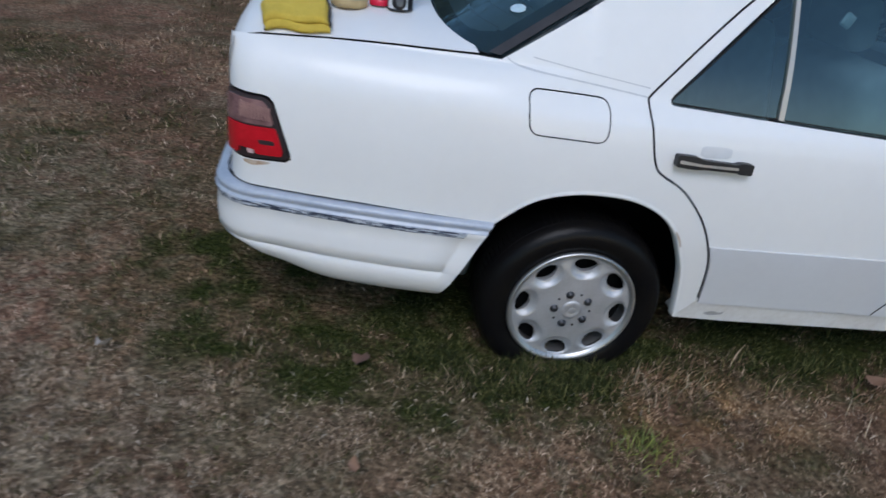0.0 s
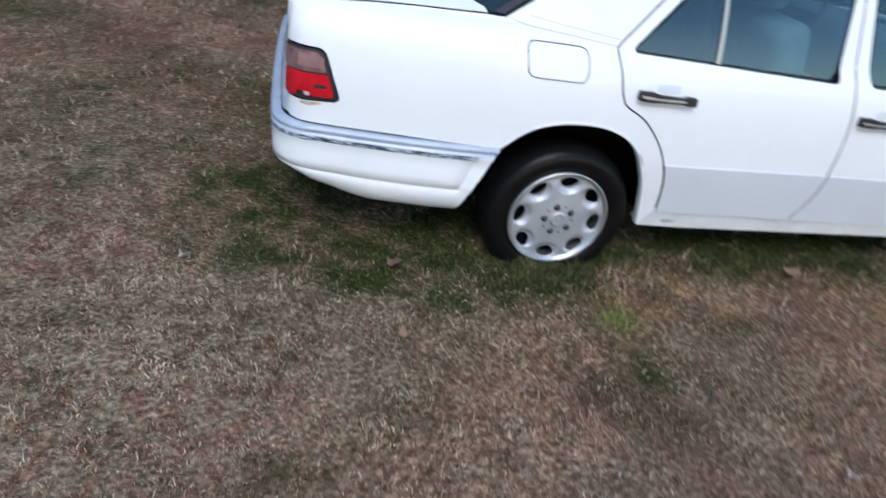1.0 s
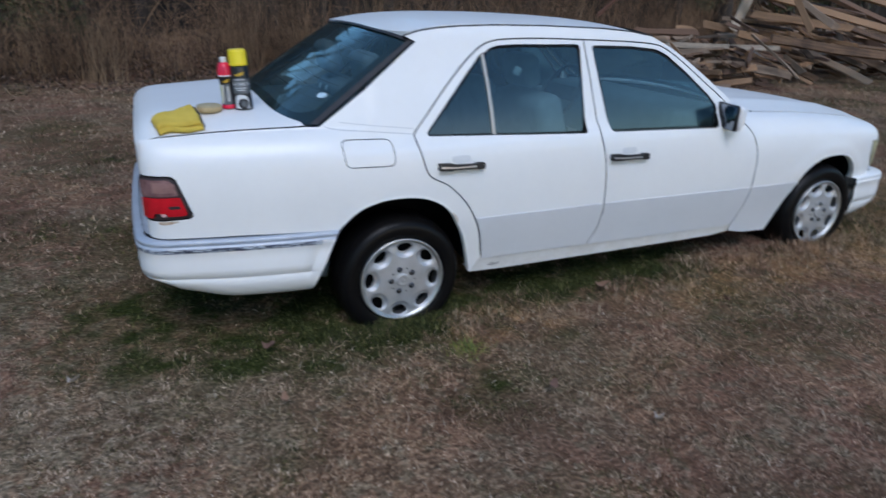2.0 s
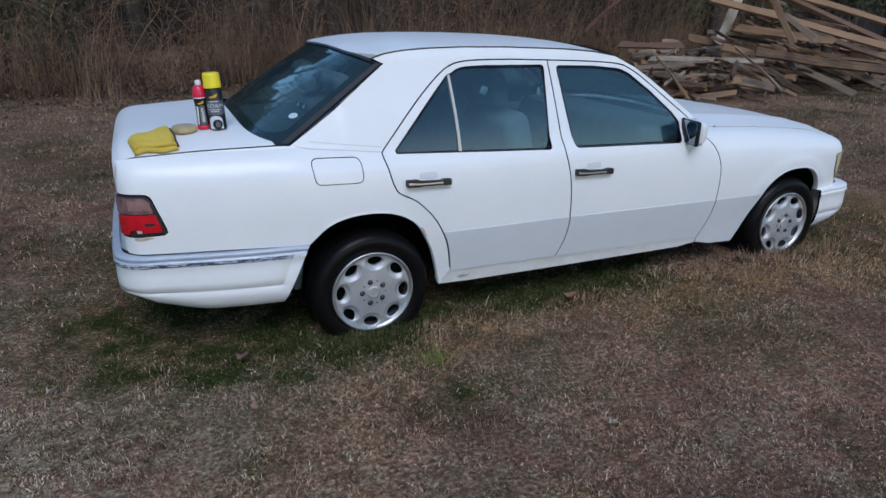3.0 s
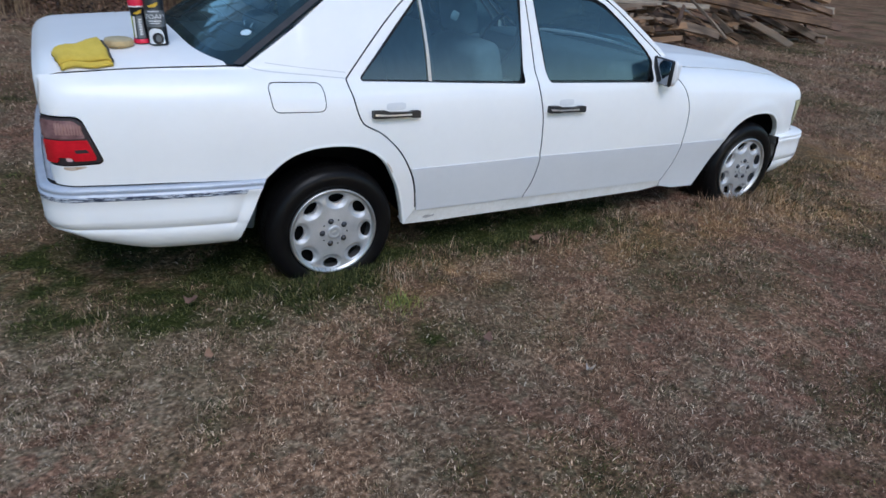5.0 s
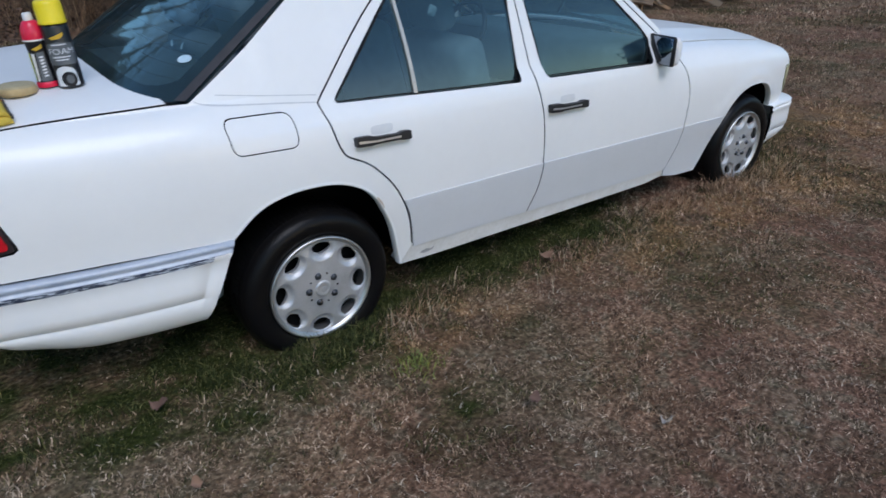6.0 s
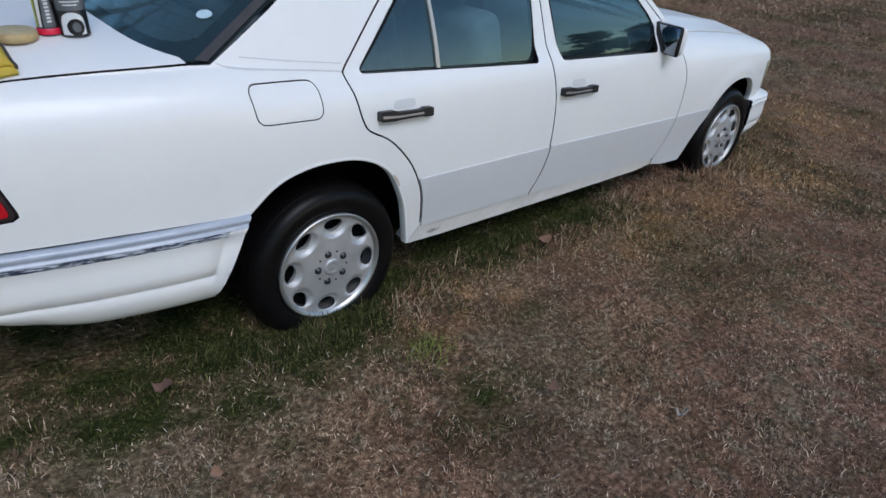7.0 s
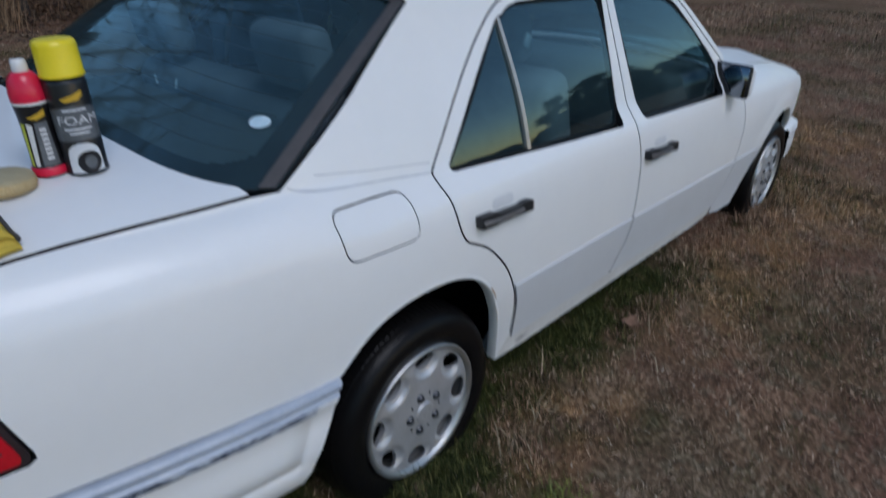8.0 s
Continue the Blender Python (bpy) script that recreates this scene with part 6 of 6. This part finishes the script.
board((8.36, 4.8, 0.93), (8.61, 3.96, 0.32), 0.06, 0.04, 1, 0)
board((7.53, 5.28, 0.24), (8.32, 4.65, 0.44), 0.17, 0.05, 0, 65)
board((7.54, 5.11, 0.07), (8.25, 4.55, 0.26), 0.16, 0.05, 0, 60)
board((8.07, 4.92, 0.47), (8.79, 4.23, 0.34), 0.2, 0.06, 1, 70)
board((7.21, 6.14, 0.51), (8.14, 5.16, 0.69), 0.17, 0.05, 1, 60)
board((9.31, 4.8, 1.49), (9.42, 4.15, 1.11), 0.16, 0.05, 1, 70)
board((8.99, 5.47, 1.26), (10.29, 4.49, 1.06), 0.2, 0.05, 0, 75)
board((10.23, 4.92, 1.19), (12.27, 4.55, 0.69), 0.18, 0.06, 0, 55)
board((10.89, 4.83, 0.68), (12.81, 4.6, 0.4), 0.18, 0.05, 2, 60)
board((8.05, 8.7, 1.1), (9.05, 8.44, 1.98), 0.1, 0.06, 4, 0)
rp = random.Random(5)
for n in range(275):
    # short ends heaped low, long beams on the high heap sloping down
    low = n < 130
    u = rp.uniform(-2.15, -0.55) if low else rp.uniform(-0.65, 2.4)
    w = rp.uniform(0.0, 1.5)
    h = rp.uniform(0.02, 1.0) ** 0.8 * mound(u) * min(1.0, 0.40 + w * 0.7)
    L = rp.uniform(0.2, 0.75) if low else rp.choice((rp.uniform(0.2, 0.5), rp.uniform(0.2, 0.6), rp.uniform(0.25, 0.7), rp.uniform(0.8, 1.9)))
    slope, turn = (rp.gauss(0.0, 0.16), rp.gauss(0.1, 0.9)) if low else (rp.gauss(-0.24, 0.2), rp.gauss(0.2, 0.7))
    d = RIGHT * math.cos(turn) + AWAY * math.sin(turn) + Vector((0, 0, slope))
    c = ORIGIN + RIGHT * u + AWAY * (heap_front(u) + w) + Vector((0, 0, max(h, 0.05 + abs(slope) * L / 2)))
    board(c - d * L / 2, c + d * L / 2, rp.choice((0.07, 0.10, 0.14, 0.20)), rp.choice((0.02, 0.03, 0.045, 0.06)), rp.choices((0, 1, 2, 3), (6, 4, 6, 0.3))[0], rp.uniform(0, 90))

# ---- brush and woods behind the car ----
STEM = mat("dry_brush_stem", (0.36, 0.215, 0.120), 0.9, color2=(0.016, 0.010, 0.008), scale=0.9, per="island")
LITTER = mat("leaf_litter", (0.17, 0.090, 0.052), 0.9, color2=(0.035, 0.022, 0.016), scale=3, per="island")
BARK = mat("grey_brown_bark", (0.065, 0.048, 0.036), 0.95, color2=(0.024, 0.018, 0.014), scale=6, bump=0.9, bump_scale=30)
NEEDLE = mat("dull_green_foliage", (0.050, 0.062, 0.024), 0.8, color2=(0.10, 0.105, 0.045), scale=2, per="island")


def tubes(rng, base, direction, length, radius, segs=4, bend=0.25, gravity=0.0):
    """Three-sided tapering bent stems. Returns verts, quads and the joints along each stem."""
    n = len(base)
    d = direction / np.linalg.norm(direction, axis=1, keepdims=True)
    p = base.copy()
    rings, joints = [], []
    for k in range(segs + 1):
        a = np.cross(d, np.array([0.31, 0.87, 0.38]))
        a /= np.linalg.norm(a, axis=1, keepdims=True)
        b = np.cross(d, a)
        r = (radius * (1 - 0.8 * k / segs))[:, None]
        rings.append(np.stack([p + r * (a * math.cos(t) + b * math.sin(t)) for t in (0, 2.094, 4.189)], 1))
        joints.append((p.copy(), d.copy()))
        p = p + d * (length / segs)[:, None]
        d = d + rng.normal(0, bend, (n, 3)) - np.array([0, 0, gravity])
        d /= np.linalg.norm(d, axis=1, keepdims=True)
    v = np.stack(rings, 1).reshape(-1, 3)
    per = (segs + 1) * 3
    i = np.arange(n)[:, None] * per
    q = []
    for k in range(segs):
        for j in range(3):
            q.append(i + np.array([k * 3 + j, k * 3 + (j + 1) % 3, (k + 1) * 3 + (j + 1) % 3, (k + 1) * 3 + j]))
    return v, np.concatenate(q), joints


NO_TRI = np.zeros((0, 3), int)


def brush_edge(x):
    return 8.7 + 0.5 * np.sin(x * 0.9) + 0.3 * np.sin(x * 2.3) - 0.02 * x + np.where(x > 5, 0.35 * (x - 5), 0.0)


def brush():
    rng = np.random.default_rng(21)
    n = 15000
    x = rng.uniform(-11, 26, n)
    depth = rng.exponential(1.1, n)
    y = brush_edge(x) + depth
    field = np.sin(x * 2.1 + 1.3 * np.sin(y * 1.1)) + 0.7 * np.sin(x * 4.7 + y * 2.0) + 0.5 * np.sin(x * 9.1 - y)
    keep = field + rng.normal(0, 0.5, n) > -0.35
    x, y, depth, n = x[keep], y[keep], depth[keep], int(keep.sum())
    clump = np.sin(x * 5.1) * np.sin(y * 3.7)
    base = np.stack([x + 0.08 * clump, y, ground_z(x, y)], -1)
    lean = rng.normal(0, 0.30, (n, 3))
    lean[:, 2] = 1
    length = np.where(rng.random(n) < 0.22, rng.uniform(1.6, 3.2, n), rng.uniform(0.45, 1.35, n)) * (0.85 + 0.15 * np.minimum(depth, 3))
    v, q, joints = tubes(rng, base, lean, length, rng.uniform(0.0022, 0.0065, n) * (1 + 1.2 * (rng.random(n) < 0.10)), 4, 0.20, 0.03)
    vs, qs, off = [v], [q], len(v)
    for rep in range(4):
        k = rng.integers(1, 4, n)
        p = np.choose(k[:, None], [j[0] for j in joints[:4]])
        d = np.choose(k[:, None], [j[1] for j in joints[:4]]) + rng.normal(0, 0.9, (n, 3))
        d[:, 2] = np.abs(d[:, 2]) * 0.8
        v, q, _ = tubes(rng, p, d, length * rng.uniform(0.2, 0.5, n), rng.uniform(0.0022, 0.0042, n), 3, 0.32, 0.05)
        vs.append(v), qs.append(q + off)
        off += len(v)
    return fast_mesh("dry_brush", np.concatenate(vs), np.concatenate(qs), NO_TRI, STEM)


tagged(brush(), "tangle of dry brown weeds, canes and twigs", "brush", kind="stuff")


def reeds():
    """Clumps of tall pale canes that stand out from the brush."""
    rng = np.random.default_rng(23)
    m = 75
    cx = rng.uniform(-10, 24, m)
    cy = brush_edge(cx) + rng.uniform(-0.3, 1.2, m)
    which = np.repeat(np.arange(m), rng.integers(15, 60, m))
    n = len(which)
    x, y = cx[which] + rng.normal(0, 0.16, n), cy[which] + rng.normal(0, 0.16, n)
    lean = np.stack([rng.normal(0, 0.13, n) + rng.normal(0, 0.1, m)[which], rng.normal(-0.05, 0.13, n), np.ones(n)], -1)
    tall = rng.uniform(0.7, 2.0, m)[which] * rng.uniform(0.5, 1.1, n)
    v, q, joints = tubes(rng, np.stack([x, y, ground_z(x, y)], -1), lean, tall, rng.uniform(0.002, 0.005, n), 6, 0.07, 0.03)
    return fast_mesh("dry_canes", v, q, NO_TRI, CANE)


CANE = mat("pale_dry_cane", (0.46, 0.30, 0.17), 0.9, color2=(0.10, 0.06, 0.035), scale=1.5, per="island")
tagged(reeds(), "clumps of tall pale dry canes before the brush", "canes", kind="stuff")


def quads_of(p, a, b):
    v = np.stack([p - a, p + b, p + a, p - b], 1).reshape(-1, 3)
    return v, np.arange(len(p))[:, None] * 4 + np.array([0, 1, 2, 3])


def litter():
    rng = np.random.default_rng(31)
    n = 60000
    x = rng.uniform(-10, 24, n)
    y = brush_edge(x) + rng.normal(0.3, 0.9, n) + rng.exponential(0.8, n)
    high = np.where(rng.random(n) < 0.5, rng.exponential(0.40, n) * (1 + 0.6 * np.sin(x * 2.1 + 1.3 * np.sin(y))), rng.exponential(0.05, n))
    z = ground_z(x, y) + high * np.clip((y - brush_edge(x)) / 0.6, 0.1, 1) + 0.12 * np.clip(y - brush_edge(x), 0, 2)
    a = rng.normal(0, 1, (n, 3)) * np.array([1, 1, 0.5])
    a /= np.linalg.norm(a, axis=1, keepdims=True)
    b = np.cross(a, rng.normal(0, 0.5, (n, 3)) + np.array([0, 0, 1.0]))
    b /= np.linalg.norm(b, axis=1, keepdims=True)
    l = rng.uniform(0.02, 0.045, (n, 1))
    v, q = quads_of(np.stack([x, y, z], -1), a * l, b * l * 0.5)
    return fast_mesh("leaf_litter", v, q, NO_TRI, LITTER)


tagged(litter(), "brown fallen leaves under the brush", "leaves", kind="stuff")


def tree(x, y, height, radius, seed, leaves=0, leaf_mat=None, lean=(0, 0), label="bare grey-brown tree trunk with thin limbs", n=26):
    rng = np.random.default_rng(seed)
    t = thing("tree", label, "tree", at=(x, y, float(ground_z(x, y)) - 0.05))
    verts, faces, rings = [], [], 12
    path = []
    px, py = 0.0, 0.0
    for k in range(rings):
        f = k / (rings - 1)
        px += lean[0] * height / rings + rng.normal(0, 0.012) * height / 8
        py += lean[1] * height / rings + rng.normal(0, 0.012) * height / 8
        r = radius * (1 - 0.75 * f) * (1.35 if k == 0 else 1)
        path.append((px, py, f * height, r))
        for j in range(9):
            a = 2 * math.pi * j / 9
            rr = r * (1 + 0.10 * math.sin(3 * a + k))
            verts.append((px + rr * math.cos(a), py + rr * math.sin(a), f * height))
    for k in range(rings - 1):
        for j in range(9):
            faces.append([k * 9 + j, k * 9 + (j + 1) % 9, (k + 1) * 9 + (j + 1) % 9, (k + 1) * 9 + j])
    mesh_ob("trunk", verts, faces, BARK, t)
    pick = rng.integers(3, rings, n)
    base = np.array([path[k][:3] for k in pick])
    yaw = rng.uniform(0, 2 * np.pi, n)
    d = np.stack([np.cos(yaw), np.sin(yaw), rng.uniform(0.1, 0.9, n)], -1)
    L = height * rng.uniform(0.12, 0.30, n) * (1.15 - 0.06 * pick)
    v, q, joints = tubes(rng, base, d, L, radius * 0.30 * (1.1 - 0.06 * pick), 5, 0.22, 0.0)
    vs, qs, off = [v], [q], len(v)
    tips = []
    for rep in range(4):
        k = rng.integers(1, 5, n)
        p = np.choose(k[:, None], [j[0] for j in joints[:5]])
        dd = np.choose(k[:, None], [j[1] for j in joints[:5]]) + rng.normal(0, 0.6, (n, 3))
        v, q, jt = tubes(rng, p, dd, L * 0.5, np.full(n, radius * 0.08), 3, 0.2, 0.0)
        vs.append(v), qs.append(q + off)
        off += len(v)
        tips += [jt[1][0], jt[2][0], jt[3][0]]
    limbs = fast_mesh("limbs", np.concatenate(vs), np.concatenate(qs), NO_TRI, BARK)
    limbs.parent = t
    if leaves:
        tips = np.concatenate(tips)
        c = tips[rng.integers(0, len(tips), leaves)] + rng.normal(0, height * 0.035, (leaves, 3))
        a, b = rng.normal(0, 1, (leaves, 3)), rng.normal(0, 1, (leaves, 3))
        a /= np.linalg.norm(a, axis=1, keepdims=True)
        b = np.cross(a, b)
        b /= np.linalg.norm(b, axis=1, keepdims=True)
        l = 0.02 + height * 0.008 * rng.uniform(0.6, 1.4, (leaves, 1))
        v, q = quads_of(c, a * l, b * l * 0.45)
        cr = fast_mesh("crown", v, q, NO_TRI, leaf_mat)
        cr.parent = t
    return t


rt = random.Random(9)
for k in range(22):
    x = -9 + 34 * (k + rt.random()) / 22
    y = float(brush_edge(np.array(x))) + rt.uniform(2.0, 7)
    tree(x, y, rt.uniform(8, 17), rt.uniform(0.018, 0.065), 50 + k, lean=(rt.uniform(-0.1, 0.1), rt.uniform(-0.05, 0.05)))
tree(3.62, 9.4, 9, 0.11, 91, lean=(-0.03, 0.0))
tree(2.3, 9.6, 8, 0.07, 92, lean=(0.02, 0.0))
# evergreen growth in and behind the brush
for k, (x, y, h) in enumerate(((-2.0, 9.7, 2.4), (-3.1, 9.8, 3.0), (-2.6, 11.5, 4.5), (-5.5, 13, 6), (13.2, 11.9, 4.5), (15.5, 12.6, 5), (18.5, 12.5, 5), (21.5, 12.8, 5.5), (25, 13, 6))):
    tree(x, y, h, 0.14, 200 + k, 9000, NEEDLE, label="dull green evergreen behind the brush")
# tall bare trees of the winter wood
for k in range(26):
    tree(-16 + 1.7 * k + rt.uniform(-0.8, 0.8), rt.uniform(11.5, 19.5), rt.uniform(13, 20), rt.uniform(0.09, 0.2), 400 + k, lean=(rt.uniform(-0.06, 0.06), rt.uniform(-0.04, 0.04)), label="tall bare winter tree with grey trunk", n=46)

# far woods: a dark wall of trunks and undergrowth that closes the view
WOODS_FAR = mat("far_woods", (0.026, 0.020, 0.015), 0.95, color2=(0.011, 0.009, 0.007), scale=0.8, bump=0.5, bump_scale=3)
verts, faces = [], []
cols = np.linspace(-60, 80, 281)
for x in cols:
    y = 20.5 + 1.5 * math.sin(x * 0.3) + 1.0 * math.sin(x * 1.7)
    top = 7.5 + 1.2 * math.sin(x * 0.7) + 0.8 * math.sin(x * 1.9 + 1) + 0.5 * math.sin(x * 4.3)
    for k in range(6):
        z = top * k / 5
        verts.append((x + 0.3 * math.sin(z * 3 + x), y + 0.10 * z + 0.4 * math.sin(z * 1.3 + x * 2), z))
for i in range(len(cols) - 1):
    for j in range(5):
        faces.append([i * 6 + j, (i + 1) * 6 + j, (i + 1) * 6 + j + 1, i * 6 + j + 1])
tagged(mesh_ob("backdrop", verts, faces, WOODS_FAR), "dark winter woods far behind the brush", "backdrop", kind="structure")

# ---- trees far across the field on the camera's side, which the windows mirror ----
DARKLEAF = mat("dark_evergreen_foliage", (0.022, 0.030, 0.014), 0.8, color2=(0.045, 0.052, 0.022), scale=2, per="island")


def pine(x, y, height, seed, spread=0.36):
    """A tall pine: bare lower trunk, tiers of level limbs, each ending in flat pads of needles."""
    rng = np.random.default_rng(seed)
    t = thing("pine_tree", "tall dark pine far across the field", "tree", at=(x, y, float(ground_z(x, y)) - 0.05))
    v, q, joints = tubes(rng, np.zeros((1, 3)), np.array([[0.02, 0.0, 1.0]]), np.array([height * 0.96]), np.array([height * 0.02]), 8, 0.03)
    trunk = fast_mesh("trunk", v, q, NO_TRI, BARK)
    trunk.parent = t
    n = 44
    f = rng.uniform(0.28, 0.97, n)
    yaw = rng.uniform(0, 2 * np.pi, n)
    reach = height * spread * np.interp(f, (0.28, 0.45, 0.7, 0.9, 1.0), (0.75, 1.0, 0.85, 0.5, 0.15)) * rng.uniform(0.55, 1.15, n)
    base = np.stack([0.02 * height * f, np.zeros(n), f * height * 0.96], -1)
    d = np.stack([np.cos(yaw), np.sin(yaw), rng.uniform(-0.08, 0.30, n)], -1)
    v, q, joints = tubes(rng, base, d, reach, np.full(n, height * 0.006), 5, 0.10)
    limbs = fast_mesh("limbs", v, q, NO_TRI, BARK)
    limbs.parent = t
    ps = []
    for k in (1, 2, 3, 4, 5):
        p = np.repeat(joints[k][0], 60, axis=0)
        ps.append(p + rng.normal(0, 1, p.shape) * np.array([0.045, 0.045, 0.017]) * height)
    p = np.concatenate(ps)
    a = rng.normal(0, 1, p.shape) * np.array([1, 1, 0.35])
    a /= np.linalg.norm(a, axis=1, keepdims=True)
    b = np.cross(a, rng.normal(0, 0.6, p.shape) + np.array([0, 0, 1.0]))
    b /= np.linalg.norm(b, axis=1, keepdims=True)
    l = height * 0.021 * rng.uniform(0.6, 1.4, (len(p), 1))
    v, q = quads_of(p, a * l, b * l * 0.6)
    crown = fast_mesh("crown", v, q, NO_TRI, DARKLEAF)
    crown.parent = t
    return t


def at_bearing(deg, far):
    return far * math.cos(radians(deg)), far * math.sin(radians(deg))


for k, (deg, far, high) in enumerate(((-36.5, 140, 20.5), (-33.8, 150, 16), (-31.2, 138, 20.5), (-28.6, 148, 19), (-26.5, 145, 13), (-24.5, 140, 14.5), (-22, 142, 17), (-19.5, 146, 15), (-17, 140, 17), (-14, 150, 16), (-9, 145, 15), (-3, 150, 16), (-46, 150, 7), (-55, 150, 6), (-66, 145, 7), (-80, 150, 8), (-95, 150, 9), (-112, 150, 12), (-130, 145, 14), (-150, 150, 15), (-168, 150, 16))):
    pine(*at_bearing(deg, far), high, 300 + k)
verts, faces = [], []
n = 160
for i in range(n + 1):
    a = math.pi * (1.02 + 1.03 * i / n)
    r = 160 + 6 * math.sin(i * 1.3)
    top = 6.0 + 1.2 * math.sin(i * 0.9) + 0.8 * math.sin(i * 2.3) + 4.0 * ease(-38, -30, math.degrees(a) - 360)
    for z in (-0.2, top * 0.5, top):
        verts.append((r * math.cos(a), r * math.sin(a), z))
for i in range(n):
    for j in range(2):
        faces.append([i * 3 + j, (i + 1) * 3 + j, (i + 1) * 3 + j + 1, i * 3 + j + 1])
tagged(mesh_ob("backdrop", verts, faces, WOODS_FAR), "low dark tree line across the field", "backdrop", kind="structure")
